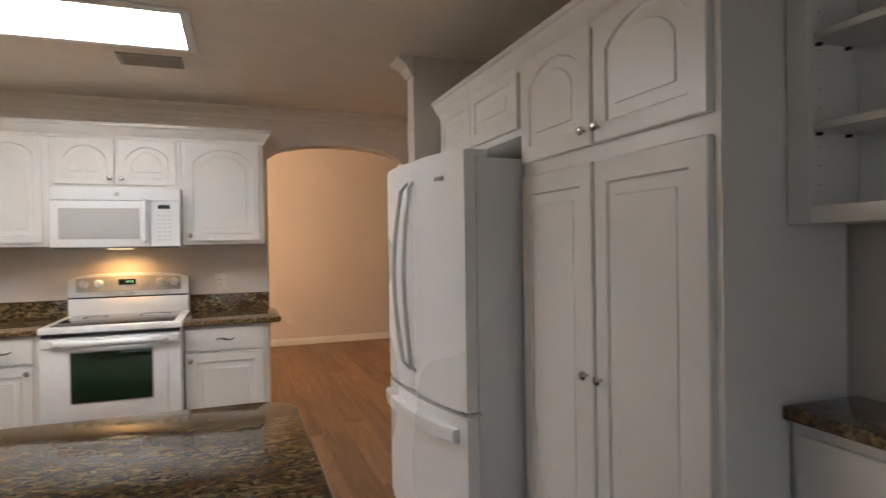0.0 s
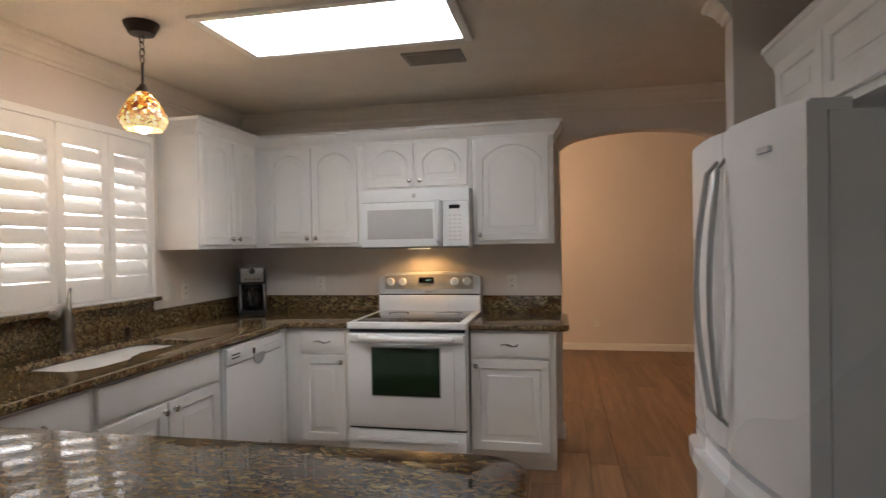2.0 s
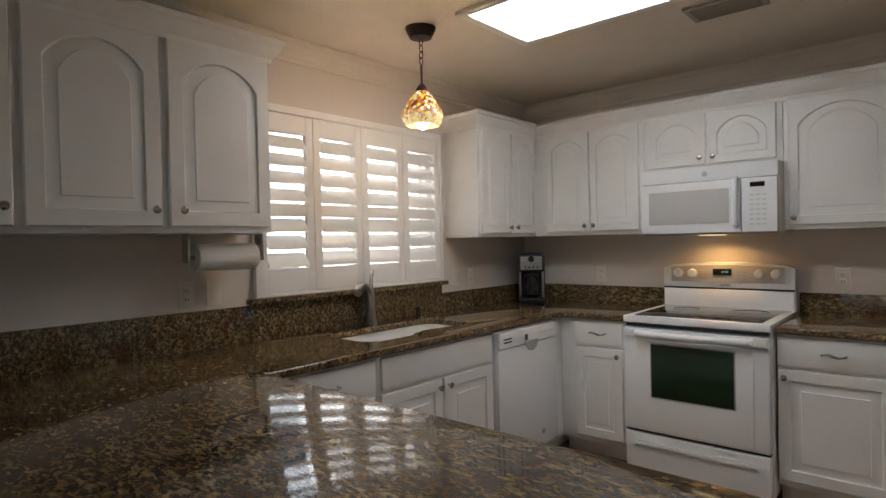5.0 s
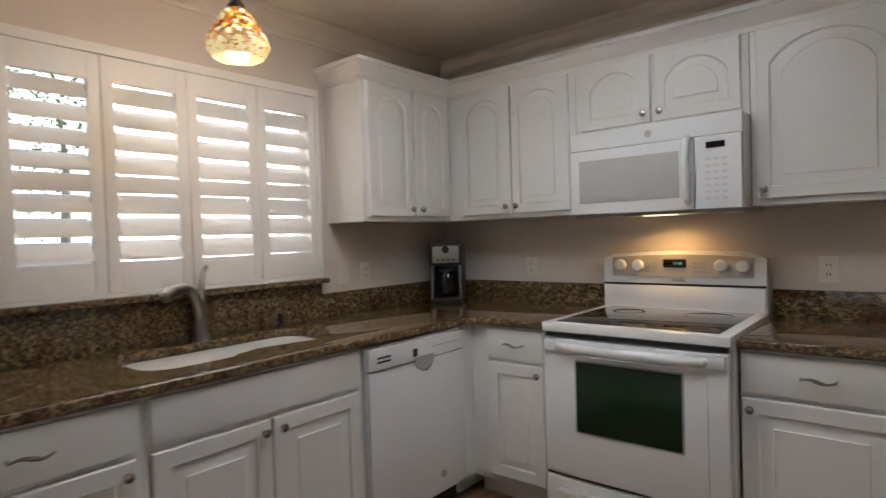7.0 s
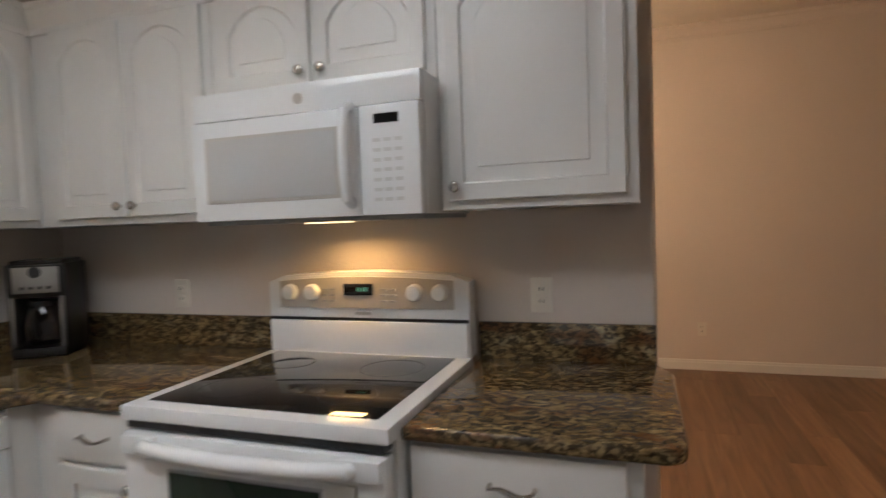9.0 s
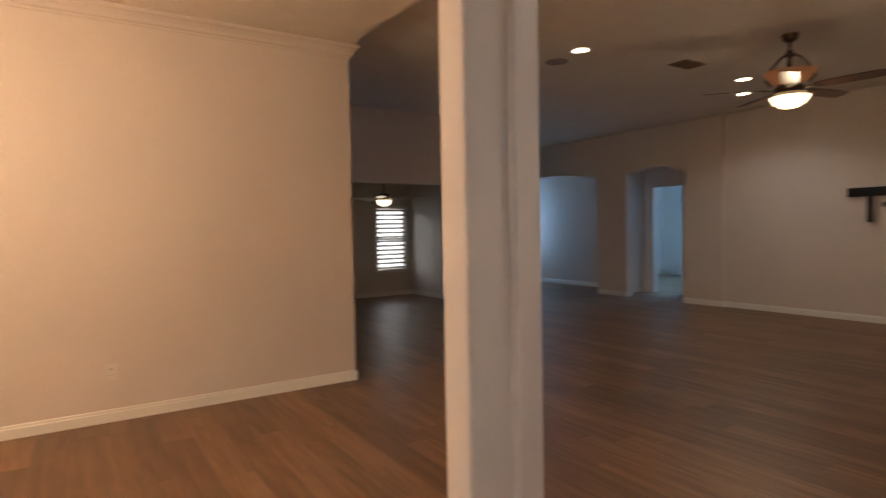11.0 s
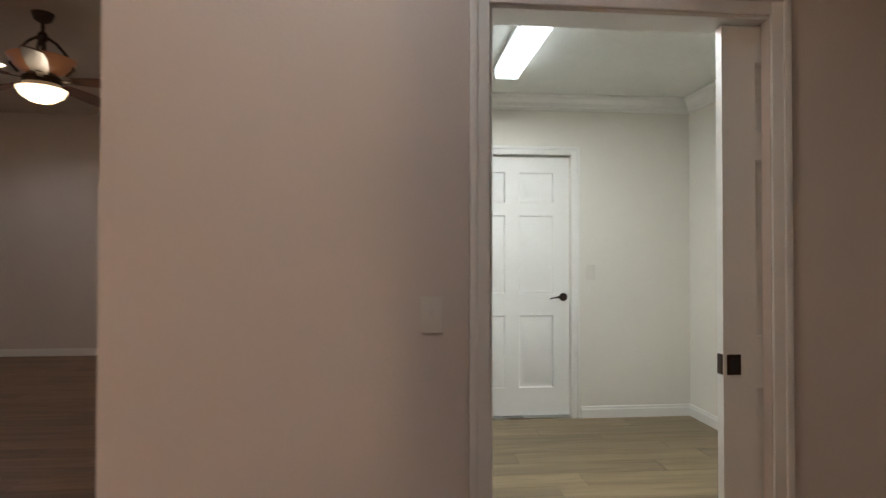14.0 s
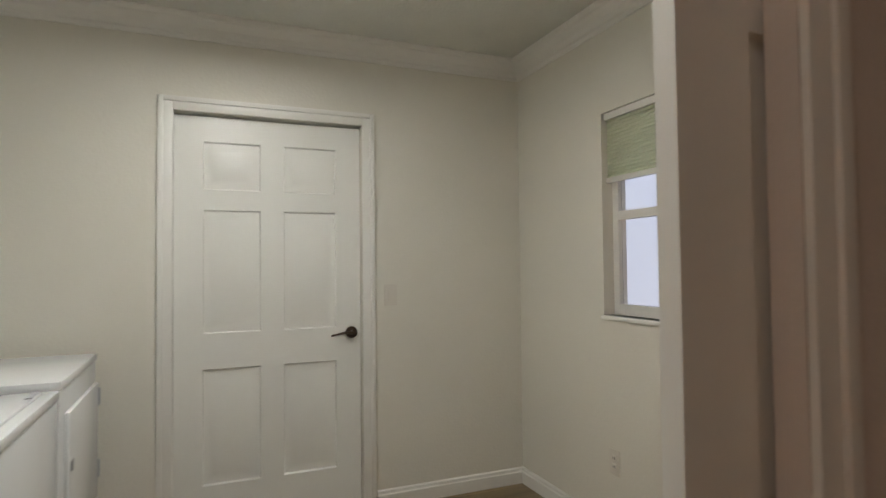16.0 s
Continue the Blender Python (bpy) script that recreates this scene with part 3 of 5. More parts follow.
part("toe_board", boxed(0.005, 2.30, -3.42, -2.96, 0.0, 0.10), WHITE, pen)

# ---- granite ----


def arc(cx, cy, r, a0, a1, n=8):
    return [(cx + r * math.cos(radians(a0 + (a1 - a0) * i / n)), cy + r * math.sin(radians(a0 + (a1 - a0) * i / n))) for i in range(n + 1)]


def slab(outline, z0, z1, holes=(), lip=0.008):
    """A stone slab with eased edges; holes are outlines too."""
    bm = bmesh.new()
    for k, ring in enumerate((outline, *holes)):
        vs = [bm.verts.new((x, y, z0)) for x, y in ring]
        for i in range(len(vs)):
            bm.edges.new((vs[i], vs[(i + 1) % len(vs)]))
    bmesh.ops.triangle_fill(bm, edges=bm.edges[:], use_beauty=True)
    rim = [e for e in bm.edges if len(e.link_faces) == 1]
    ext = bmesh.ops.extrude_face_region(bm, geom=bm.faces[:])
    for v in (g for g in ext["geom"] if isinstance(g, bmesh.types.BMVert)):
        v.co.z = z1
    bmesh.ops.recalc_face_normals(bm, faces=bm.faces)
    edges = [e for e in bm.edges if len(e.link_faces) == 2 and e.calc_face_angle(0) > 0.9 and abs(e.verts[0].co.z - e.verts[1].co.z) < 1e-5]
    bmesh.ops.bevel(bm, geom=edges, offset=lip, segments=3, affect="EDGES", profile=0.5)
    return bm


def sink_ring(grow=0.0):
    a = arc(0.28, -2.08, 0.10 + grow, 180, 270, 6) + arc(0.46, -2.08, 0.10 + grow, 270, 360, 6)
    b = arc(0.48, -1.92, 0.08 + grow, 0, 60, 4) + arc(0.57, -1.74, 0.08 - grow, 240, 180, 4)[1:-1]
    c = arc(0.46, -1.47, 0.08 + grow, 0, 90, 6) + arc(0.28, -1.47, 0.10 + grow, 90, 180, 6)
    return a + b + c


TZ0, TZ1 = 0.88, 0.915
outline = [(0.02, -0.02), (1.172, -0.02), (1.172, -0.695), (0.76, -0.695), (0.72, -0.735), (0.72, -2.83)]
outline += arc(2.315, -2.95, 0.12, 90, 0) + arc(2.315, -3.72, 0.12, 0, -90) + [(0.02, -3.84)]
top = tagged(new("countertop", mesh_of("countertop", slab(outline, TZ0, TZ1, [sink_ring()]), GRANITE)), "brown and gold speckled granite countertop with a peninsula", "countertop")
outline = [(1.942, -0.02), (1.942, -0.695)] + arc(2.50, -0.645, 0.05, -90, 0, 5) + [(2.55, -0.12), (2.51, -0.02)]
tagged(new("countertop", mesh_of("countertop", slab(outline, TZ0, TZ1), GRANITE)), "speckled granite countertop between the range and the arch", "countertop")


def splash(label, *b):
    return tagged(new("backsplash", mesh_of("backsplash", boxed(*b, bevel=0.003), GRANITE)), label, "backsplash", kind="structure")


splash("low granite backsplash", 0.02, 1.172, -0.02, 0.0, TZ1 - 0.03, 1.035)
splash("low granite backsplash", 1.942, 2.506, -0.02, 0.0, TZ1 - 0.03, 1.035)
splash("low granite backsplash", 0.0, 0.02, -1.06, -0.02, TZ1 - 0.03, 1.035)
splash("tall granite backsplash under the window", 0.0, 0.022, -2.46, -1.06, TZ1 - 0.03, 1.095)
splash("granite backsplash beside the window", 0.0, 0.02, -3.84, -2.46, TZ1 - 0.03, 1.09)
tagged(new("window_sill", mesh_of("window_sill", boxed(0.0, 0.065, -2.50, -1.035, 1.095, 1.122, bevel=0.008), GRANITE)), "granite window sill", "sill", kind="structure")

# ---- sink and taps ----
sink = thing("sink", "white porcelain double-bowl undermount sink", "sink")


def bowl():
    bm = bmesh.new()
    rings = [(0.012, 0.879), (0.0, 0.879), (-0.004, 0.80), (-0.03, 0.715)]
    loops = []
    for g, z in rings:
        loops.append([bm.verts.new((x, y, z)) for x, y in sink_ring(g)])
    for a, b in zip(loops, loops[1:]):
        for i in range(len(a)):
            j = (i + 1) % len(a)
            bm.faces.new((a[i], a[j], b[j], b[i]))
    bm.faces.new(loops[-1])
    return bm


basin = part("basin", bowl(), PORCELAIN, sink)
basin.modifiers.new("thick", "SOLIDIFY").thickness = 0.008
part("divider", boxed(0.20, 0.49, -1.79, -1.755, 0.716, 0.80, bevel=0.01), PORCELAIN, sink)
part("drain", lathe([(0.045, 0.717), (0.045, 0.721), (0.02, 0.719)], 20), STEEL, sink, at=pose(0.33, -1.93, 0.0))
tap = thing("faucet", "dark pewter kitchen faucet with a curved spout", "faucet", pose(0.09, -1.765, TZ1, 0, 0, -58))
part("base", lathe([(0.036, 0), (0.034, 0.010), (0.030, 0.018), (0.028, 0.05)], 20), PEWTER, tap)
part("body", tube([(0, 0, 0.04), (0.0, 0, 0.09), (-0.002, 0, 0.14), (-0.004, 0, 0.175), (-0.004, 0, 0.188)], [0.028, 0.026, 0.025, 0.024, 0.018], 14), PEWTER, tap)
part("spout", tube([(0.004, 0, 0.10), (0.022, 0, 0.155), (0.048, 0, 0.198), (0.085, 0, 0.225), (0.135, 0, 0.230), (0.195, 0, 0.222), (0.240, 0, 0.205), (0.248, 0, 0.200)], [0.023, 0.022, 0.020, 0.018, 0.021, 0.026, 0.024, 0.014], 14), PEWTER, tap)
part("lever", tube([(-0.004, 0, 0.18), (-0.008, 0, 0.205), (-0.018, 0.0, 0.245), (-0.034, 0.0, 0.283), (-0.055, 0.0, 0.305), (-0.066, 0, 0.306)], [0.022, 0.018, 0.010, 0.008, 0.008, 0.006], 12), PEWTER, tap)
soap = thing("soap_dispenser", "small bronze soap dispenser cap beside the sink", "dispenser", pose(0.085, -1.36, TZ1))
part("collar", lathe([(0.022, 0), (0.021, 0.008), (0.014, 0.012)], 16), BRONZE, soap)
part("cap", lathe([(0.016, 0.010), (0.017, 0.05), (0.014, 0.06), (0.004, 0.062)], 16), BRONZE, soap)

# ---- dishwasher ----
dw = thing("dishwasher", "white built-in dishwasher with a front control strip", "dishwasher", FACE_E(0.695, -1.385))
part("body", boxed(0.004, 0.640, 0.0, 0.58, 0.10, 0.868), ENAMEL, dw)
d = part("door", boxed(0.006, 0.638, -0.022, 0.0, 0.12, 0.765, bevel=0.006), ENAMEL, dw)
strip = part("control_strip", boxed(0.006, 0.638, -0.030, 0.0, 0.77, 0.862, bevel=0.006), ENAMEL, dw)
for k in range(2):
    part("vent", boxed(0.045, 0.125, -0.0315, -0.029, 0.80 + k * 0.018, 0.808 + k * 0.018), BLACK, strip)
part("badge", boxed(0.265, 0.292, -0.0325, -0.029, 0.79, 0.825, bevel=0.001), BLACK, strip)
part("handle_pocket", prism(arc(0.34, 0.785, 0.065, 180, 360, 10), 0.004), GREY, strip, at=pose(0, -0.0265, 0, 90))
for k in range(6):
    part("button_mark", boxed(0.40 + k * 0.032, 0.42 + k * 0.032, -0.0312, -0.029, 0.815, 0.819), GREY, strip)
part("badge", lathe([(0.017, 0), (0.017, 0.004)], 16), GREY, d, at=pose(0.46, -0.022, 0.20, 90))
part("kickplate", boxed(0.006, 0.638, 0.05, 0.07, 0.0, 0.10), BLACK, dw)

# ---- range ----
RX0, RX1 = 1.177, 1.937
RW = RX1 - RX0
rg = thing("range", "white freestanding electric range with a black glass cooktop", "stove", pose(RX0, -0.735, 0))
part("body", boxed(0.0, RW, 0.02, 0.70, 0.03, 0.895, bevel=0.004), ENAMEL, rg)


def cooktop():
    bm = boxed(-0.004, RW + 0.004, -0.03, 0.64, 0.893, 0.932, bevel=0.008)
    return bm


RINGM = mat("burner_print", (0.045, 0.045, 0.047), 0.2)
ct = part("cooktop", cooktop(), ENAMEL, rg)
part("cooktop_glass", boxed(0.045, RW - 0.045, 0.02, 0.60, 0.925, 0.9345, bevel=0.001), BLACKGLASS, ct, "black ceramic glass")
for bx, by, br in ((0.20, 0.17, 0.10), (0.56, 0.17, 0.08), (0.20, 0.45, 0.075), (0.56, 0.45, 0.10)):
    ring = lathe([(br, 0.9346), (br, 0.9349), (br - 0.004, 0.9349), (br - 0.004, 0.9346)], 32, False)
    part("burner_ring", ring, RINGM, ct, at=pose(bx, by, 0))
prof = [(0.0, 0.0), (0.0, 0.25)] + [(RW * i / 12, 0.268 + 0.018 * math.sin(math.pi * i / 12)) for i in range(1, 12)] + [(RW, 0.25), (RW, 0.0)]
bg = prism(prof, 0.075)
bmesh.ops.rotate(bg, verts=bg.verts, matrix=Matrix.Rotation(radians(90), 3, "X"))
bmesh.ops.translate(bg, verts=bg.verts, vec=(0, 0.70, 0.93))
back = part("backguard", bg, ENAMEL, rg)
part("lower_splash", boxed(0.004, RW - 0.004, 0.612, 0.63, 0.93, 1.045, bevel=0.008), ENAMEL, back)
part("shadow_gap", boxed(0.002, RW - 0.002, 0.618, 0.626, 1.046, 1.056), BLACK, back)
prof = [(0.05, 0.0)] + [(0.05 + (RW - 0.10) * i / 12, 0.095 + 0.014 * math.sin(math.pi * i / 12)) for i in range(13)] + [(RW - 0.05, 0.0)]
cp = prism(prof, 0.006)
bmesh.ops.rotate(cp, verts=cp.verts, matrix=Matrix.Rotation(radians(90), 3, "X"))
bmesh.ops.translate(cp, verts=cp.verts, vec=(0, 0.624, 1.09))
panel = part("control_panel", cp, PANELGREY, back, "grey control panel")
for kx in (0.095, 0.185, RW - 0.185, RW - 0.095):
    part("dial", lathe([(0.030, 0), (0.029, 0.012), (0.024, 0.024), (0.008, 0.027)], 20), ENAMEL, back, "white control dial", at=pose(kx, 0.618, 1.145, 90))
part("clock", boxed(0.31, 0.42, 0.614, 0.619, 1.135, 1.175, bevel=0.001), BLACKGLASS, back)


def letters(name, text, size, m, material, parent=None, label="", depth=0.0006):
    cu = bpy.data.curves.new(name, "FONT")
    cu.body, cu.size, cu.extrude, cu.align_x, cu.align_y = text, size, depth, "CENTER", "CENTER"
    tmp = new(name, cu)
    me = bpy.data.meshes.new_from_object(tmp.evaluated_get(bpy.context.evaluated_depsgraph_get()))
    bpy.data.objects.remove(tmp)
    me.materials.clear()
    me.materials.append(material)
    ob = new(name, me)
    ob.parent, ob.matrix_basis = parent, m
    return tagged(ob, label)


LCD = glow("green_display_digits", (0.25, 0.9, 0.75), 0.08)
letters("clock_digits", "10:58", 0.019, pose(0.38, 0.6132, 1.155, 90), LCD, back)
for k in range(3):
    for j in range(2):
        part("key_mark", boxed(0.225 + j * 0.03, 0.243 + j * 0.03, 0.615, 0.6185, 1.112 + k * 0.02, 1.118 + k * 0.02), GREY, back)
        part("key_mark", boxed(0.45 + j * 0.035, 0.472 + j * 0.035, 0.615, 0.6185, 1.112 + k * 0.02, 1.118 + k * 0.02), GREY, back)
part("logo_plate", boxed(0.35, 0.41, 0.620, 0.626, 1.066, 1.078, bevel=0.002), STEEL, back)
od = part("oven_door", boxed(0.004, RW - 0.004, -0.035, 0.018, 0.275, 0.865, bevel=0.012), ENAMEL, rg)
part("door_face", boxed(0.075, RW - 0.075, -0.042, -0.03, 0.285, 0.80, bevel=0.006), ENAMEL, od)
part("window_frame", boxed(0.158, RW - 0.158, -0.0455, -0.04, 0.475, 0.785, bevel=0.002), GREY, od)
part("oven_window", boxed(0.165, RW - 0.165, -0.048, -0.044, 0.482, 0.778, bevel=0.001), OVENGLASS, od, "dark oven glass with a green reflection in its colour")
hb = tube([(0.06, 0.0, 0.838), (0.09, -0.055, 0.838), (0.20, -0.072, 0.836), (RW / 2, -0.078, 0.835), (RW - 0.20, -0.072, 0.836), (RW - 0.09, -0.055, 0.838), (RW - 0.06, 0.0, 0.838)], [0.016, 0.02, 0.021, 0.021, 0.021, 0.02, 0.016], 12)
part("handle", hb, ENAMEL, od)
for s in (0.012, RW - 0.122):
    part("handle_mount", boxed(s, s + 0.11, -0.05, -0.02, 0.812, 0.862, bevel=0.01), ENAMEL, od)
part("vent_gap", boxed(0.01, RW - 0.01, -0.02, 0.02, 0.872, 0.889), BLACK, rg)
dr = part("storage_drawer", boxed(0.004, RW - 0.004, -0.035, 0.018, 0.045, 0.262, bevel=0.01), ENAMEL, rg)
part("drawer_grip", boxed(0.06, RW - 0.06, -0.046, -0.03, 0.185, 0.215, bevel=0.012), ENAMEL, dr)
part("shadow_gap", boxed(0.004, RW - 0.004, -0.02, 0.02, 0.264, 0.273), BLACK, rg)
for fx in (0.05, RW - 0.05):
    part("foot", lathe([(0.02, 0), (0.018, 0.035)], 12), BLACK, rg, at=pose(fx, 0.06, 0))

# ---- microwave ----
MX0, MX1, MZ0, MZ1 = 1.162, 1.918, 1.39, 1.792
MW = MX1 - MX0
mwv = thing("microwave", "white over-the-range microwave oven", "microwave", pose(MX0, -0.40, MZ0))
H = MZ1 - MZ0
part("body", boxed(0.0, MW, 0.0, 0.395, 0.012, H, bevel=0.003), ENAMEL, mwv)
part("underside", boxed(0.01, MW - 0.01, 0.0, 0.39, 0.0, 0.014), GREY, mwv, "grey vented underside")
part("range_lamp", boxed(0.30, 0.44, 0.10, 0.16, -0.004, 0.0), glow("range_lamp_lens", (1.0, 0.74, 0.42), 3.0), mwv, "glowing cooktop lamp")
part("top_panel", boxed(0.0, MW, -0.03, 0.0, H - 0.085, H, bevel=0.006), ENAMEL, mwv)
md = part("door", boxed(0.002, MW - 0.185, -0.042, 0.0, 0.012, H - 0.088, bevel=0.008), ENAMEL, mwv)
part("window_frame", boxed(0.05, MW - 0.245, -0.0445, -0.04, 0.065, 0.265, bevel=0.002), PANELGREY, md)
part("window", boxed(0.065, MW - 0.258, -0.0465, -0.043, 0.075, 0.255, bevel=0.001), mat("perforated_grey_window", (0.52, 0.52, 0.51), 0.14, vary=0.03), md, "pale grey microwave window")
part("handle", tube([(MW - 0.21, -0.03, 0.04), (MW - 0.21, -0.068, 0.06), (MW - 0.21, -0.08, 0.12), (MW - 0.21, -0.08, 0.23), (MW - 0.21, -0.068, 0.30), (MW - 0.21, -0.03, 0.318)], [0.014, 0.016, 0.017, 0.017, 0.016, 0.014], 12), ENAMEL, md)
ctl = part("control_panel", boxed(MW - 0.182, MW - 0.002, -0.042, 0.0, 0.012, H - 0.088, bevel=0.006), ENAMEL, mwv)
part("display", boxed(MW - 0.135, MW - 0.062, -0.0435, -0.041, 0.262, 0.288), BLACKGLASS, ctl)
for k in range(7):
    for j in range(3):
        part("key", boxed(MW - 0.14 + j * 0.032, MW - 0.117 + j * 0.032, -0.0432, -0.041, 0.05 + k * 0.027, 0.060 + k * 0.027), KEYPRINT, ctl)
part("logo_plate", lathe([(0.016, 0), (0.016, 0.003)], 18), STEEL, mwv, at=pose(MW * 0.5, -0.03, H - 0.045, 90))

# ---- coffee maker ----
cm = thing("coffee_maker", "black and stainless drip coffee maker on the counter", "coffee maker", pose(0.20, -0.22, TZ1, 0, 0, 33))
part("base", boxed(-0.095, 0.095, -0.13, 0.11, 0.0, 0.035, bevel=0.01), BLACK, cm)
part("column", boxed(-0.095, 0.095, 0.02, 0.11, 0.03, 0.36, bevel=0.012), BLACK, cm)
part("brew_head", boxed(-0.095, 0.095, -0.116, 0.03, 0.225, 0.355, bevel=0.012), BLACK, cm)
part("head_plate", boxed(-0.08, 0.08, -0.120, -0.112, 0.245, 0.345, bevel=0.003), DULL_STEEL, cm, "dull steel front plate")
for sx in (-0.1, 0.094):
    part("side_cheek", boxed(sx, sx + 0.006, -0.112, 0.105, 0.03, 0.356, bevel=0.002), BLACK, cm)
part("lid", boxed(-0.09, 0.09, -0.11, 0.10, 0.352, 0.372, bevel=0.008), BLACK, cm)
part("trim", boxed(-0.090, -0.078, -0.121, 0.0, 0.03, 0.23, bevel=0.003), DULL_STEEL, cm)
part("trim", boxed(0.078, 0.090, -0.121, 0.0, 0.03, 0.23, bevel=0.003), DULL_STEEL, cm)
part("logo_plate", lathe([(0.022, 0), (0.022, 0.003)], 18), BLACK, cm, at=pose(0, -0.12, 0.325, 90))
for k in range(4):
    part("button", lathe([(0.007, 0), (0.006, 0.004)], 12), BLACK, cm, at=pose(-0.045 + 0.03 * k, -0.12, 0.265, 90))
carafe = part("carafe", lathe([(0.055, 0.04), (0.072, 0.06), (0.075, 0.11), (0.06, 0.17), (0.05, 0.19)], 24), mat("dark_carafe_glass", (0.015, 0.012, 0.012), 0.04), cm, "dark glass carafe", at=pose(0, -0.055, 0))
part("carafe_lid", lathe([(0.052, 0.19), (0.05, 0.21), (0.02, 0.215)], 20), BLACK, carafe)
part("carafe_handle", tube([(0, -0.05, 0.185), (0, -0.085, 0.18), (0, -0.10, 0.13), (0, -0.085, 0.08), (0, -0.07, 0.075)], 0.009, 8), BLACK, carafe)

# ---- window with shutters ----
win = tagged(new("window_1", mesh_of("window_1", boxed(-0.095, -0.06, WX0, WX0 + 0.04, WZ0, WZ1), TRIM)), "white-framed window behind plantation shutters", "window", kind="structure")
for b in ((-0.095, -0.06, WX1 - 0.04, WX1, WZ0, WZ1), (-0.095, -0.06, WX0 + 0.04, WX1 - 0.04, WZ0, WZ0 + 0.04), (-0.095, -0.06, WX0 + 0.04, WX1 - 0.04, WZ1 - 0.04, WZ1), (-0.095, -0.06, -1.77, -1.73, WZ0 + 0.04, WZ1 - 0.04)):
    part("window_frame", boxed(*b), TRIM, win)
for y0, y1 in ((WX0 + 0.04, -1.77), (-1.73, WX1 - 0.04)):
    p = part("pane", boxed(-0.080, -0.075, y0, y1, WZ0 + 0.04, WZ1 - 0.04), PANE, win)
    p.visible_shadow = False
sh = thing("plantation_shutter", "white four-panel plantation shutter with tilted louvers", "shutter", pose(0, 0, 0))
SF = mat("white_shutter_paint", (0.82, 0.80, 0.76), 0.4, vary=0.03)
part("outer_frame", boxed(0.0, 0.036, WX0 - 0.022, WX0, WZ0 + 0.004, WZ1 + 0.04, bevel=0.004), SF, sh)
part("outer_frame", boxed(0.0, 0.036, WX1, WX1 + 0.022, WZ0 + 0.004, WZ1 + 0.04, bevel=0.004), SF, sh)
part("outer_frame", boxed(0.0, 0.034, WX0, WX1, WZ1, WZ1 + 0.04, bevel=0.004), SF, sh)
part("outer_frame", boxed(0.0, 0.034, WX0, WX1, WZ0 + 0.004, WZ0 + 0.02, bevel=0.003), SF, sh)
PW = (WX1 - WX0) / 4


def louver(w):
    prof = []
    for i in range(12):
        a = 2 * math.pi * i / 12
        prof.append((0.046 * math.cos(a), 0.0055 * math.sin(a)))
    bm = prism(prof, w)
    bmesh.ops.rotate(bm, verts=bm.verts, matrix=Matrix.Rotation(radians(-90), 3, "X"))
    return bm


LOUVER = mesh_of("louver", louver(PW - 0.096), SF, 50)
for k in range(4):
    y0 = WX0 + k * PW + 0.002
    y1 = y0 + PW - 0.004
    pn = part("panel", boxed(0.002, 0.030, y0, y0 + 0.046, WZ0 + 0.022, WZ1 - 0.002, bevel=0.003), SF, sh)
    part("stile", boxed(0.002, 0.030, y1 - 0.046, y1, WZ0 + 0.022, WZ1 - 0.002, bevel=0.003), SF, pn)
    for z0, z1 in ((1.142, 1.262), (1.536, 1.602), (1.968, 2.068)):
        part("rail", boxed(0.003, 0.029, y0 + 0.046, y1 - 0.046, z0, z1, bevel=0.002), SF, pn)
    for zc in (1.308, 1.399, 1.490, 1.648, 1.739, 1.831, 1.922):
        lv = new("louver", LOUVER)
        lv.parent = pn
        tilt = (51, 60, 62, 64)[k] + random.uniform(-1.5, 1.5)
        lv.matrix_basis = pose(0.016, y0 + 0.046, zc, 0, tilt, 0)

# outdoors, past the window
structure("ground", boxed(-60, -T, -40, 40, -0.25, -0.15), mat("pale_concrete", (0.42, 0.40, 0.36), 0.8, vary=0.1, scale=2), "pale concrete patio and lawn outside the window", "ground")
structure("ground_east", boxed(16.3, 60, -40, 40, -0.25, -0.15), mat("lawn", (0.08, 0.13, 0.04), 0.9, vary=0.3, scale=6), "green lawn outside", "ground")
# flat glowing planes stand in for the overexposed or blue daylight outside
DAYLIGHT_GLOW = glow("glowing_daylight_backdrop", (0.93, 0.97, 1.0), 2.8)
structure("backdrop", boxed(-12.2, -12.0, -18, 14, -0.2, 6.5), DAYLIGHT_GLOW, "glowing white backdrop for overexposed daylight outside the window", "backdrop")
structure("backdrop_north", boxed(0, 16, 16.0, 16.2, -0.2, 6.5), DAYLIGHT_GLOW, "glowing white backdrop for overexposed daylight outside the window", "backdrop")
structure("backdrop_south", boxed(4.2, 24, -8.2, -8.0, -0.2, 6.5), glow("pale_daylight_backdrop", (0.80, 0.83, 0.95), 0.75), "glowing pale backdrop for daylight outside the window", "backdrop")
structure("backdrop_east", boxed(20.0, 20.2, 0, 16, -0.2, 6.5), glow("blue_daylight_backdrop", (0.45, 0.68, 1.0), 1.4), "glowing blue backdrop for daylight outside the window", "backdrop")
structure("garden_wall", boxed(-4.7, -4.5, -12, 6, -0.15, 1.25), mat("white_fence", (0.80, 0.79, 0.76), 0.7, vary=0.06), "white garden wall outside", "wall")
LEAFM = mat("foliage", (0.17, 0.27, 0.08), 0.6, vary=0.4, scale=9)
BARK = mat("bark", (0.30, 0.26, 0.21), 0.9, vary=0.3, bump=0.6, bscale=30)


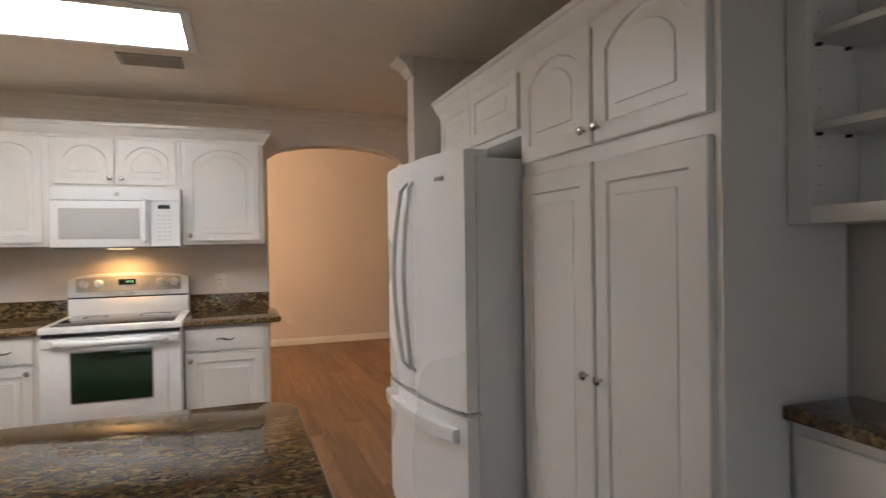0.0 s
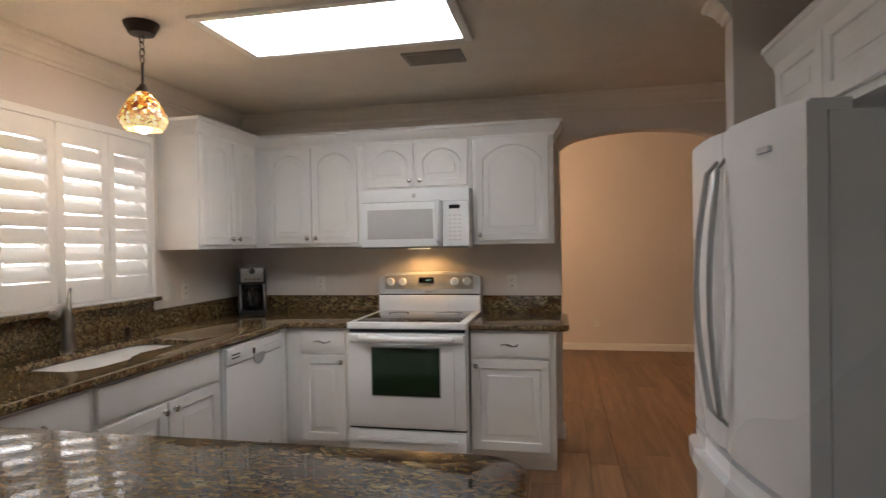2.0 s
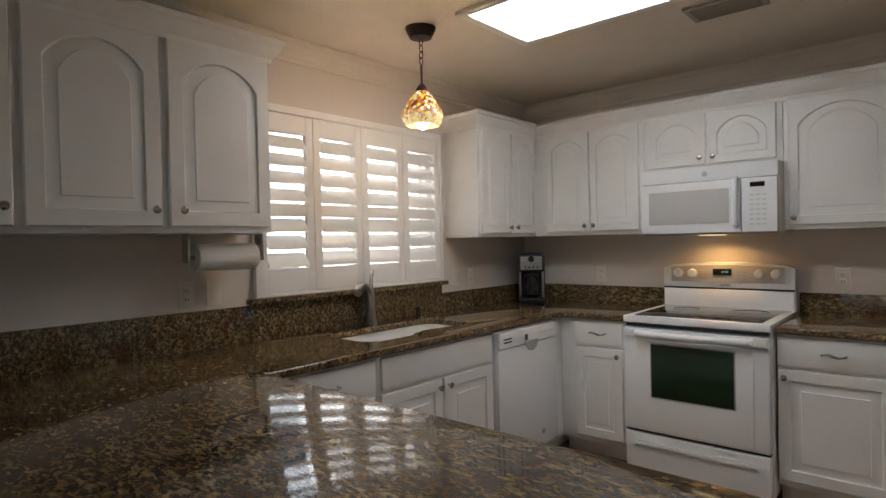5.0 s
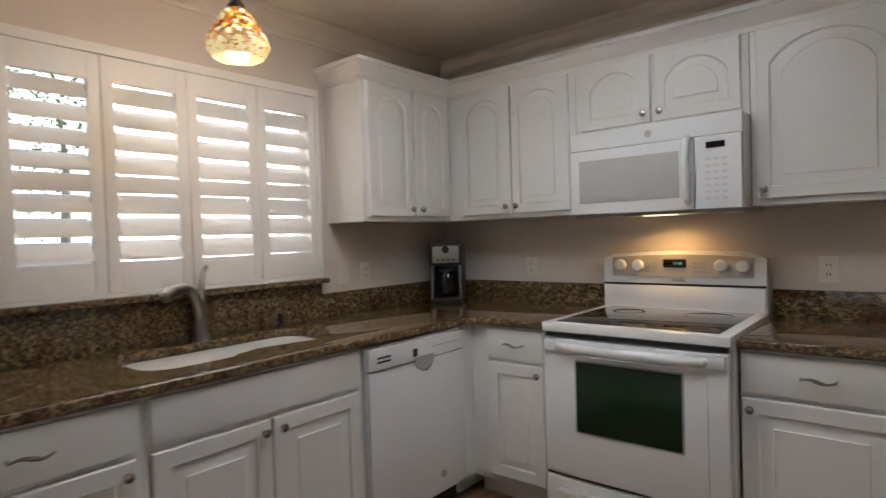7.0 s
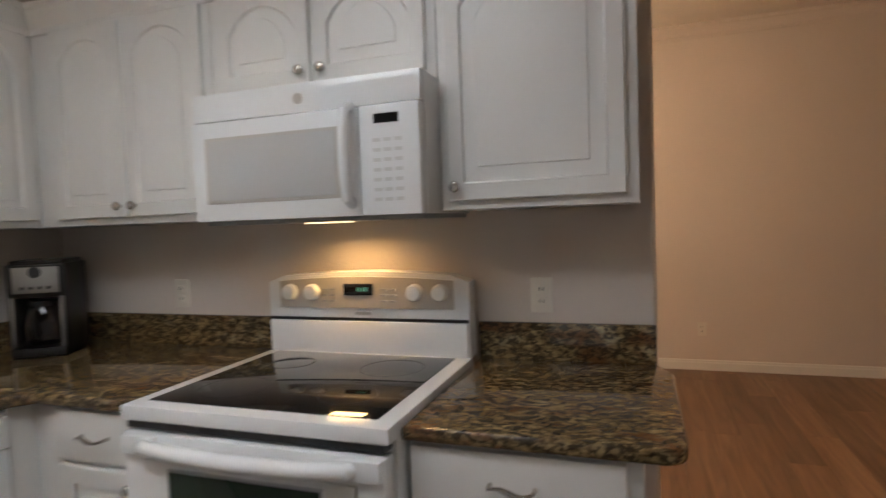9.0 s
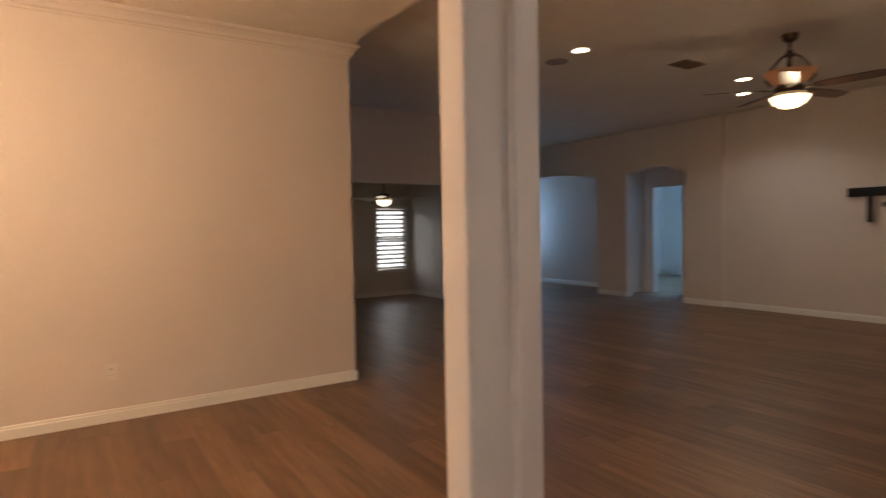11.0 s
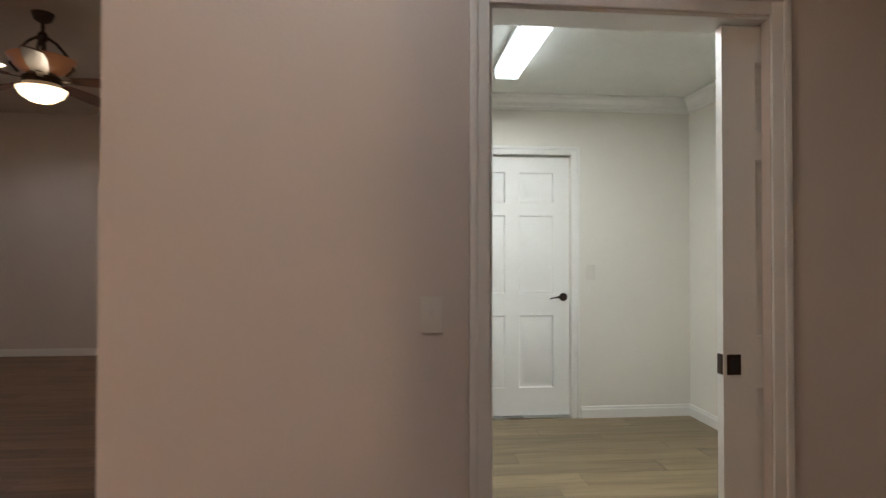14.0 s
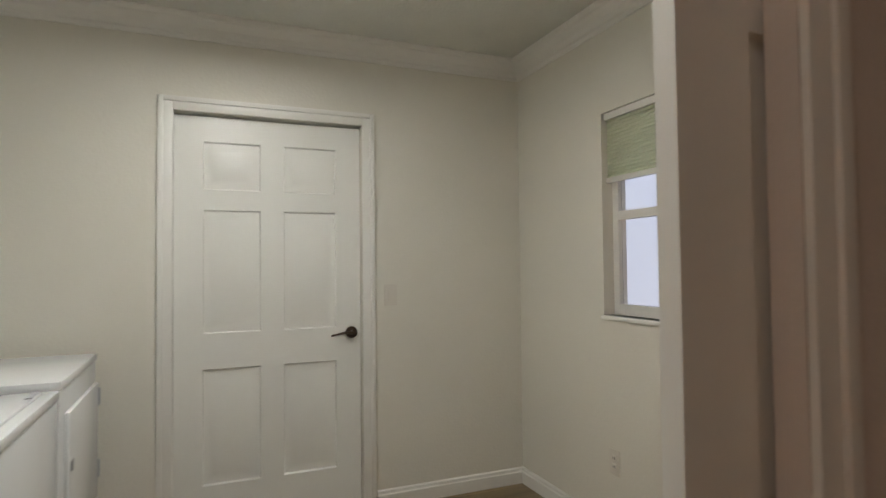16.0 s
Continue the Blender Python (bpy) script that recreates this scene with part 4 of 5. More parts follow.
def tree(x, y, h, r, n=900):
    t = thing("tree", "green leafy garden tree outside the window", "tree", pose(x, y, -0.15))
    part("trunk", tube([(0, 0, 0), (0.05, 0.02, h * 0.3), (0.0, 0.1, h * 0.6), (0.1, 0.0, h * 0.85)], [0.13, 0.1, 0.07, 0.03], 8), BARK, t)
    bm = bmesh.new()
    for _ in range(26):
        c = Vector((random.gauss(0, r * 0.45), random.gauss(0, r * 0.45), h * random.uniform(0.45, 1.0)))
        for _ in range(n // 26):
            p = c + Vector([random.gauss(0, r * 0.2) for _ in range(3)])
            a, b = Vector([random.uniform(-1, 1) for _ in range(3)]).normalized() * 0.07, Vector([random.uniform(-1, 1) for _ in range(3)]).normalized() * 0.035
            bm.faces.new([bm.verts.new(p + q) for q in (a, b, -a, -b)])
    part("crown", bm, LEAFM, t, smooth=0)
    return t


tree(-9.6, -3.6, 4.8, 1.6, 1200)
tree(-10.2, 0.8, 4.9, 1.6, 1200)

# ---- pendant, ceiling light and register ----
AMBER = mat("amber_mosaic_glass", (0.85, 0.42, 0.07), 0.25)
nt = AMBER.node_tree
vo = nt.nodes.new("ShaderNodeTexVoronoi")
vo.inputs["Scale"].default_value = 56
tc = nt.nodes.new("ShaderNodeTexCoord")
nt.links.new(tc.outputs["Object"], vo.inputs["Vector"])
rp = nt.nodes.new("ShaderNodeValToRGB")
for pos, col in ((0.0, (0.20, 0.035, 0.01, 1)), (0.25, (0.48, 0.17, 0.02, 1)), (0.55, (0.85, 0.50, 0.10, 1)), (0.8, (1.0, 0.86, 0.5, 1))):
    el = rp.color_ramp.elements.new(pos) if pos not in (0.0,) else rp.color_ramp.elements[0]
    el.position, el.color = pos, col
rp.color_ramp.interpolation = "CONSTANT"
sp = nt.nodes.new("ShaderNodeSeparateColor")
nt.links.new(vo.outputs["Color"], sp.inputs[0])
nt.links.new(sp.outputs[0], rp.inputs["Fac"])
pb = nt.nodes["Principled BSDF"]
zz = nt.nodes.new("ShaderNodeSeparateXYZ")
nt.links.new(tc.outputs["Object"], zz.inputs[0])
zr = nt.nodes.new("ShaderNodeMapRange")
zr.inputs["From Min"].default_value, zr.inputs["From Max"].default_value = 2.07, 1.995
zr.inputs["To Max"].default_value = 0.85
nt.links.new(zz.outputs["Z"], zr.inputs["Value"])
rim_mix = nt.nodes.new("ShaderNodeMix")
rim_mix.data_type = "RGBA"
nt.links.new(zr.outputs[0], rim_mix.inputs["Factor"])
nt.links.new(rp.outputs["Color"], rim_mix.inputs["A"])
rim_mix.inputs["B"].default_value = (1.0, 0.76, 0.36, 1)
ve = nt.nodes.new("ShaderNodeTexVoronoi")
ve.feature = "DISTANCE_TO_EDGE"
ve.inputs["Scale"].default_value = 56
nt.links.new(tc.outputs["Object"], ve.inputs["Vector"])
lead = nt.nodes.new("ShaderNodeMath")
lead.operation = "GREATER_THAN"
lead.inputs[1].default_value = 0.045
nt.links.new(ve.outputs["Distance"], lead.inputs[0])
leaded = nt.nodes.new("ShaderNodeMix")
leaded.data_type = "RGBA"
leaded.inputs["A"].default_value = (0.05, 0.02, 0.008, 1)
nt.links.new(lead.outputs[0], leaded.inputs["Factor"])
nt.links.new(rim_mix.outputs["Result"], leaded.inputs["B"])
nt.links.new(leaded.outputs["Result"], pb.inputs["Base Color"])
nt.links.new(leaded.outputs["Result"], pb.inputs["Emission Color"])
pb.inputs["Emission Strength"].default_value = 1.2
pend = thing("pendant_lamp", "lit amber mosaic glass pendant lamp with a bronze canopy", "pendant lamp", pose(0.625, -1.86, -0.02))
part("canopy", lathe([(0.02, CEIL_K - 0.035), (0.055, CEIL_K - 0.03), (0.075, CEIL_K + 0.008), (0.078, CEIL_K + 0.02)], 24), BRONZE, pend)
for k in range(4):
    pts = [(0.012 * math.cos(a), 0, 0.02 * math.sin(a)) for a in (2 * math.pi * i / 10 for i in range(11))]
    part("chain_link", tube(pts, 0.0025, 6), BRONZE, pend, at=pose(0, 0, CEIL_K - 0.05 - k * 0.032, 0, 0, 90 * (k % 2)))
part("stem", lathe([(0.006, 2.19), (0.006, CEIL_K - 0.165)], 10), BRONZE, pend)
part("cap", lathe([(0.033, 2.155), (0.03, 2.175), (0.012, 2.20), (0.006, 2.205)], 18), BRONZE, pend)
sd = bmesh.new()
rings = []
for r, z in ((0.034, 2.16), (0.05, 2.145), (0.075, 2.105), (0.098, 2.065), (0.105, 2.035), (0.092, 2.005), (0.080, 1.99)):
    rings.append([sd.verts.new((r * (1 + (0.05 * math.cos(6 * a) if z < 2.05 else 0)) * math.cos(a), r * (1 + (0.05 * math.cos(6 * a) if z < 2.05 else 0)) * math.sin(a), z)) for a in (2 * math.pi * i / 36 for i in range(36))])
for a, b in zip(rings, rings[1:]):
    for i in range(36):
        sd.faces.new((a[i], a[(i + 1) % 36], b[(i + 1) % 36], b[i]))
shade = part("shade", sd, AMBER, pend, "amber, red and cream mosaic glass")
shade.visible_shadow = False
bulb = part("bulb", lathe([(0.014, 2.09), (0.034, 2.045), (0.040, 2.012), (0.028, 1.983), (0.005, 1.970)], 16), BULB_W, pend)
bulb.visible_shadow = False

tro = thing("ceiling_light", "rectangular recessed fluorescent ceiling light with a white frame", "ceiling light")
TX0, TX1, TY0, TY1 = 0.925, 2.045, -1.85, -1.35
for b in ((TX0 - 0.045, TX0, TY0 - 0.045, TY1 + 0.045), (TX1, TX1 + 0.045, TY0 - 0.045, TY1 + 0.045), (TX0, TX1, TY0 - 0.045, TY0), (TX0, TX1, TY1, TY1 + 0.045)):
    part("frame", boxed(*b, CEIL_K - 0.018, CEIL_K - 0.001, bevel=0.004), TRIM, tro)
df = part("diffuser", boxed(TX0, TX1, TY0, TY1, CEIL_K - 0.012, CEIL_K - 0.004), DIFFUSER, tro, "glowing frosted diffuser")
GRILLE = mat("register_grille", (0.30, 0.28, 0.25), 0.5, vary=0.05)


def register(x0, x1, y0, y1, z, n=6, m=GRILLE):
    v = thing("ceiling_vent", "white metal ceiling air register with slats", "vent")
    part("backing", boxed(x0 + 0.02, x1 - 0.02, y0 + 0.02, y1 - 0.02, z - 0.006, z - 0.002), BLACK, v)
    for b in ((x0, x1, y0, y0 + 0.025), (x0, x1, y1 - 0.025, y1), (x0, x0 + 0.025, y0 + 0.025, y1 - 0.025), (x1 - 0.025, x1, y0 + 0.025, y1 - 0.025)):
        part("frame", boxed(*b, z - 0.012, z - 0.001, bevel=0.002), m, v)
    for i in range(n):
        yc = y0 + 0.035 + (y1 - y0 - 0.07) * i / (n - 1)
        part("slat", boxed(x0 + 0.025, x1 - 0.025, -0.002, 0.002, -0.007, 0.007), m, v, at=pose(0, yc, z - 0.012, 18))
    return v


register(1.67, 2.0, -1.165, -0.962, CEIL_K)

# ---- outlets and switches ----


def plate(m, kind, label="white wall outlet plate"):
    o = thing("light_switch" if kind == "switch" else "wall_outlet", label, "switch" if kind == "switch" else "outlet", m)
    part("plate", boxed(-0.036, 0.036, -0.006, 0.0, -0.058, 0.058, bevel=0.003), PLATE, o)
    if kind == "switch":
        part("rocker", boxed(-0.016, 0.016, -0.010, -0.005, -0.033, 0.033, bevel=0.002), PLATE, o)
    elif kind == "toggle":
        part("toggle", boxed(-0.006, 0.006, -0.016, -0.005, -0.012, 0.012, bevel=0.002), PLATE, o)
    else:
        for dz in (-0.02, 0.02):
            s = part("socket", boxed(-0.016, 0.016, -0.009, -0.005, dz - 0.015, dz + 0.015, bevel=0.002), PLATE, o)
            for dx in (-0.006, 0.006):
                part("slot", boxed(dx - 0.0015, dx + 0.0015, -0.0096, -0.0085, dz - 0.005, dz + 0.007), BLACK, s)
    return o


plate(pose(2.155, 0, 1.125), "outlet")
plate(pose(0.67, 0, 1.12), "outlet")
plate(pose(0.0, -0.73, 1.13, 0, 0, 90), "outlet")
plate(pose(0.0, -0.895, 1.135, 0, 0, 90), "switch", "white rocker switch plate")
plate(pose(0.0, -2.665, 1.168, 0, 0, 90), "switch", "white rocker switch plate beside the window")
plate(pose(0.0, -2.795, 1.168, 0, 0, 90), "outlet", "white safety outlet beside the window")

# ---- paper towel holder ----
pt = thing("paper_towel_holder", "paper towel roll on a holder under the wall cabinet", "paper towel holder", pose(0.17, -2.52, 1.338))
part("roll", lathe([(0.058, -0.28), (0.06, -0.27), (0.06, -0.01), (0.058, 0.0)], 28), PAPER, pt, at=pose(0, -0.03, 0, -90))
part("rod", tube([(0, -0.35, 0), (0, 0.0, 0)], 0.008, 8), NICKEL, pt)
for y in (-0.345, 0.0):
    part("bracket", boxed(-0.03, 0.03, y - 0.006, y + 0.006, -0.02, 0.1045, bevel=0.003), NICKEL, pt)

# ---- refrigerator ----
FW, FH = 0.895, 1.775
fr = thing("refrigerator", "white french-door refrigerator with a bottom freezer drawer", "refrigerator", pose(3.065, -1.665, 0, 0, 0, -84.5))
part("body", boxed(0.004, FW - 0.004, 0.035, 0.66, 0.02, FH - 0.03, bevel=0.006), FRIDGE, fr)


def bowed(x0, x1, z0, z1, out=0.05, bulge=0.045, mid=None):
    """A door whose front is bowed over the whole width of the thing."""
    pts = []
    n = 10
    for i in range(n + 1):
        x = x0 + (x1 - x0) * i / n
        s = 2 * x / FW - 1
        edge = min(i, n - i)
        pts.append((x, -out - bulge * (1 - s * s) + (0.008 if edge == 0 else 0)))
    pts += [(x1, 0.03), (x0, 0.03)]
    bm = prism(pts, z1 - z0, z0)
    rim = [e for e in bm.edges if abs(e.verts[0].co.z - e.verts[1].co.z) < 1e-6 and max(v.co.y for v in e.verts) < 0.0]
    bmesh.ops.bevel(bm, geom=rim, offset=0.008, segments=2, affect="EDGES")
    return bm


d1 = part("door", bowed(0.002, FW / 2 - 0.003, 0.705, FH, 0.028), FRIDGE, fr)
d2 = part("door", bowed(FW / 2 + 0.003, FW - 0.002, 0.705, FH, 0.028), FRIDGE, fr)
fz = part("freezer_drawer", bowed(0.002, FW - 0.002, 0.07, 0.685, 0.028), FRIDGE, fr)
HGREY = mat("grey_handle_metal", (0.50, 0.51, 0.52), 0.3, 0.6, vary=0.05)
for s, d in ((-1, d1), (1, d2)):
    hx = FW / 2 + s * 0.045
    pts = [(hx - s * 0.012, -0.068, 0.80), (hx - s * 0.01, -0.095, 0.83)]
    for i in range(9):
        q = i / 8
        pts.append((hx + s * 0.018 * math.sin(math.pi * q), -0.10 - 0.035 * math.sin(math.pi * q), 0.84 + 0.80 * q))
    pts += [(hx - s * 0.01, -0.095, 1.65), (hx - s * 0.012, -0.068, 1.68)]
    part("handle", tube(pts, [0.007] * 2 + [0.010] * 9 + [0.007] * 2, 10), HGREY, d, "long curved grey handle")
part("handle", bowed(0.05, FW - 0.05, 0.575, 0.632, 0.062, 0.05), FRIDGE, fz, "wide curved white handle")
for hx in (0.06, FW - 0.10):
    part("handle_mount", boxed(hx, hx + 0.04, -0.07, -0.02, 0.585, 0.622, bevel=0.004), FRIDGE, fz)
part("gasket", boxed(0.01, FW - 0.01, 0.0, 0.04, 0.685, 0.705), BLACK, fr)
part("gasket", boxed(0.012, FW - 0.012, 0.028, 0.037, 0.03, FH - 0.03), GREY, fr)
for x in (0.015, FW - 0.095):
    part("hinge_cover", boxed(x, x + 0.08, -0.01, 0.10, FH - 0.03, FH + 0.004, bevel=0.008), FRIDGE, fr)
part("hinge", boxed(FW - 0.045, FW + 0.003, -0.025, 0.045, 0.690, 0.700), STEEL, fr)
part("logo_plate", boxed(FW * 0.78, FW * 0.86, -0.063, -0.05, FH - 0.115, FH - 0.098, bevel=0.002), STEEL, d2)
part("grille", boxed(0.01, FW - 0.01, 0.01, 0.04, 0.0, 0.06), GREY, fr)

# ---- tall cabinets beside and above the refrigerator ----
PF = 3.40
tc2 = thing("wall_cabinet", "white two-door cabinet above the refrigerator", "cabinet", FACE_W(PF, -1.585), "tall cabinets")
carcass(tc2, 0.975, 0.44, 1.84, 2.16)
leaf(tc2, 0.012, 1.87, 0.43, 0.26, 0.0, None)
leaf(tc2, 0.45, 1.87, 0.50, 0.26, 0.0, None)
pn2 = thing("pantry_cabinet", "tall white pantry cabinet with four raised-panel doors", "cabinet", FACE_W(PF, -2.563), "tall cabinets")
PWD = 1.025
carcass(pn2, PWD, 0.44, 0.0, 2.16, 0.10)
for x, kx in ((0.012, 0.455), (0.515, 0.03)):
    w = 0.485
    leaf(pn2, x, 0.13, w, 1.53, 0.0, (kx, 0.81), rail=0.075, stile=0.065)
    leaf(pn2, x, 1.715, w, 0.425, 0.075, (kx, 0.05), rail=0.06, stile=0.065)
tagged(new("cabinet_crown", mesh_of("cabinet_crown", sweep(CROWN_CAB, [(PF - 0.002, -1.57, 2.10), (PF - 0.002, -3.59, 2.10), (3.86, -3.59, 2.10)]), WHITE)), "white crown moulding on the tall cabinets", "moulding", kind="structure")
# desk nook
NY = -3.592
nk = thing("open_shelf_unit", "empty white open shelf unit above a desk", "shelf", pose(0, 0, 0))
part("side_panel", boxed(3.63, 3.855, NY - 0.022, NY - 0.002, 1.43, 2.36), WHITE, nk)
part("face_stile", boxed(3.612, 3.632, NY - 0.06, NY - 0.002, 1.43, 2.36, bevel=0.002), WHITE, nk)
for z in (1.668, 1.90, 2.13):
    part("shelf", boxed(3.66, 3.85, -4.75, NY - 0.024, z, z + 0.02, bevel=0.002), WHITE, nk)
part("bottom", boxed(3.616, 3.845, -4.75, NY - 0.024, 1.432, 1.475, bevel=0.002), WHITE, nk)
part("back", boxed(3.848, 3.857, -4.75, NY - 0.024, 1.475, 2.36), WHITE, nk)
for z in range(12):
    part("pin_hole", boxed(3.70, 3.705, NY - 0.0235, NY - 0.0215, 1.53 + z * 0.05, 1.535 + z * 0.05), GREY, nk)
for z in (1.668, 1.90):
    for x in (3.69, 3.80):
        part("shelf_pin", boxed(x, x + 0.012, NY - 0.034, NY - 0.022, z - 0.008, z), BRONZE, nk)
dk = thing("desk_cabinet", "white desk cabinet with drawers in the nook", "cabinet", FACE_W(3.62, NY - 0.003), "base cabinets")
carcass(dk, 1.16, 0.235, 0.0, 0.927, 0.10)
drawer(dk, 0.03, 0.74, 1.0, 0.155, False)
drawer(dk, 0.03, 0.43, 1.0, 0.29, False)
drawer(dk, 0.03, 0.13, 1.0, 0.28, False)
tagged(new("desk_countertop", mesh_of("desk_countertop", boxed(3.585, 3.857, -4.76, NY - 0.003, 0.927, 0.963, bevel=0.008), GRANITE)), "brown granite desk top in the nook", "countertop")
plate(pose(3.858, -3.80, 1.13, 0, 0, -90), "outlet", "white outlet plate above the desk")

# unseen door, added as an opening for the cool fill light
gd = tagged(new("window_4", mesh_of("window_4", boxed(0.85, 0.91, -6.70, -6.62, 0.0, 2.3, bevel=0.004), TRIM)), "added unseen white-framed glass garden door", "window", kind="structure")
for b in ((3.09, 3.15), (1.97, 2.03)):
    part("window_frame", boxed(*b, -6.70, -6.62, 0.0, 2.3, bevel=0.004), TRIM, gd)
for b in ((0.0, 0.08), (2.22, 2.3)):
    part("window_frame", boxed(0.91, 3.09, -6.695, -6.625, *b, bevel=0.004), TRIM, gd)
for x0, x1 in ((0.91, 1.97), (2.03, 3.09)):
    p = part("pane", boxed(x0, x1, -6.664, -6.658, 0.08, 2.22), PANE, gd)
    p.visible_shadow = False
structure("ground_south", boxed(-T, 16.3, -40, -6.74, -0.25, -0.15), mat("patio_stone", (0.36, 0.34, 0.30), 0.85, vary=0.12, scale=3), "pale stone patio", "ground")
structure("ground_north", boxed(-T, 16.3, 13.0, 40, -0.25, -0.15), mat("north_lawn", (0.09, 0.14, 0.05), 0.9, vary=0.3, scale=6), "green lawn outside", "ground")

# ---- laundry ----
MOLD = mat("white_door_paint", (0.80, 0.79, 0.74), 0.35, vary=0.03, scale=3)


def six_panel(w, h, t, columns=2):
    """A moulded panel door leaf with one or two columns: x 0..w, z 0..h, front at y = 0."""
    bm = bmesh.new()
    xs = [0, 0.115 * w / 0.81, 0.355 * w / 0.81, 0.455 * w / 0.81, 0.695 * w / 0.81, w]
    if columns == 1:
        xs = [0, 0.085, w - 0.085, w]
    zs = [0, 0.215 * h / 2.03, 0.78 * h / 2.03, 0.955 * h / 2.03, 1.565 * h / 2.03, 1.665 * h / 2.03, 1.905 * h / 2.03, h]
    for face, y, sg in ((0, 0.0, 1), (1, t, -1)):
        grid = [[bm.verts.new((x, y, z)) for z in zs] for x in xs]
        for i in range(len(xs) - 1):
            for j in range(7):
                q = (grid[i][j], grid[i + 1][j], grid[i + 1][j + 1], grid[i][j + 1])
                if i % 2 and j in (1, 3, 5):
                    prev = list(q)
                    for ins, dep in ((0.006, 0.010), (0.014, 0.011), (0.050, 0.002), (0.054, 0.0005)):
                        x0, x1, z0, z1 = xs[i] + ins, xs[i + 1] - ins, zs[j] + ins, zs[j + 1] - ins
                        cur = [bm.verts.new((x, y + sg * dep, z)) for x, z in ((x0, z0), (x1, z0), (x1, z1), (x0, z1))]
                        for k in range(4):
                            bm.faces.new((prev[k], prev[(k + 1) % 4], cur[(k + 1) % 4], cur[k]))
                        prev = cur
                    bm.faces.new(prev)
                else:
                    bm.faces.new(q)
    rim = [e for e in bm.edges if len(e.link_faces) == 1]
    bmesh.ops.bridge_loops(bm, edges=rim)
    return bm


d_l = tagged(new("door_1", mesh_of("door_1", six_panel(LDY0 - LDY1 - 0.01, LDZ - 0.03, 0.04), MOLD, 25)), "closed white six-panel door with a black lever", "door", kind="structure")
d_l.matrix_basis = FACE_W(LX + 0.035, LDY0 - 0.005) @ pose(0, 0, 0.02)
rose = part("lever_handle", lathe([(0.032, 0), (0.032, 0.008), (0.012, 0.012), (0.012, 0.035)], 20), BRONZE, d_l, "black lever handle", at=pose(0.865, 0, 0.92, 90))
part("lever", tube([(0, 0, 0.04), (-0.03, 0.004, 0.042), (-0.07, -0.002, 0.042), (-0.115, -0.010, 0.04)], [0.009, 0.008, 0.006, 0.005], 8), BRONZE, rose)
structure("trim_jamb_laundry", boxed(LX + 0.002, LX + 0.034, LDY0 - 0.004, LDY0 - 0.0005, 0, LDZ), TRIM, "white door jamb", "jamb")
structure("trim_threshold", boxed(LX - 0.01, LX + 0.06, LDY1, LDY0, 0.0, 0.014), STEEL, "metal door threshold", "threshold")

pk = tagged(new("door_2", mesh_of("door_2", six_panel(0.86, PZ - 0.03, 0.036), MOLD, 25)), "white six-panel pocket door slid almost open", "door", kind="structure")
pk.matrix_basis = FACE_W(PX + 0.052, -2.215) @ pose(0, 0, 0.012)
part("flush_pull", boxed(0.012, 0.062, -0.004, 0.001, 0.83, 0.90, bevel=0.002), BRONZE, pk, "dark bronze flush pull")
part("edge_pull", boxed(-0.004, 0.002, 0.004, 0.032, 0.83, 0.90, bevel=0.001), BRONZE, pk)
part("pull_recess", boxed(0.024, 0.050, -0.0055, -0.003, 0.845, 0.885, bevel=0.001), BLACK, pk)

od2 = tagged(new("door_3", mesh_of("door_3", six_panel(0.43, 2.02, 0.036, 1), MOLD, 25)), "narrow open white panelled door with a brass knob", "door", kind="structure")
od2.matrix_basis = pose(PX + T + 0.015, -1.245, 0.012, 0, 0, -18)
kb = part("door_knob", lathe([(0.031, 0), (0.031, 0.006), (0.012, 0.010), (0.011, 0.035), (0.022, 0.045), (0.028, 0.060), (0.022, 0.072), (0.006, 0.075)], 22), BRASS, od2, "aged brass knob", at=pose(0.362, 0, 0.905, 90))
part("backplate", boxed(0.337, 0.387, -0.004, 0.0, 0.835, 0.98, bevel=0.002), BRONZE, od2)
structure("wall_laundry_return", boxed(PX + T, PX + T + 0.50, -1.19, -1.13, 0, LCEIL), WALL_L, "cream painted wall", "wall")

plate(FACE_W(LX, -2.635) @ pose(0, 0, 1.135), "switch", "white rocker switch beside the laundry door")
plate(pose(7.40, LY, 0.375, 0, 0, 180), "outlet", "white outlet on the laundry wall")
plate(FACE_W(PX, -1.205) @ pose(0, 0, 1.062), "toggle", "white switch plate beside the pocket door")
plate(FACE_W(PX, -0.77) @ pose(0, 0, 0.375), "outlet", "white outlet low on the beige wall")

fl = thing("fluorescent_light", "long white fluorescent ceiling light, switched on", "ceiling light")
part("housing", boxed(6.32, 7.60, -1.92, -1.74, LCEIL - 0.035, LCEIL - 0.001, bevel=0.006), ENAMEL, fl)
part("diffuser", boxed(6.33, 7.57, -1.905, -1.755, LCEIL - 0.085, LCEIL - 0.035, bevel=0.015), BULB_C, fl, "glowing ribbed diffuser")
part("end_cap", boxed(7.57, 7.59, -1.905, -1.755, LCEIL - 0.088, LCEIL - 0.035, bevel=0.004), ENAMEL, fl)

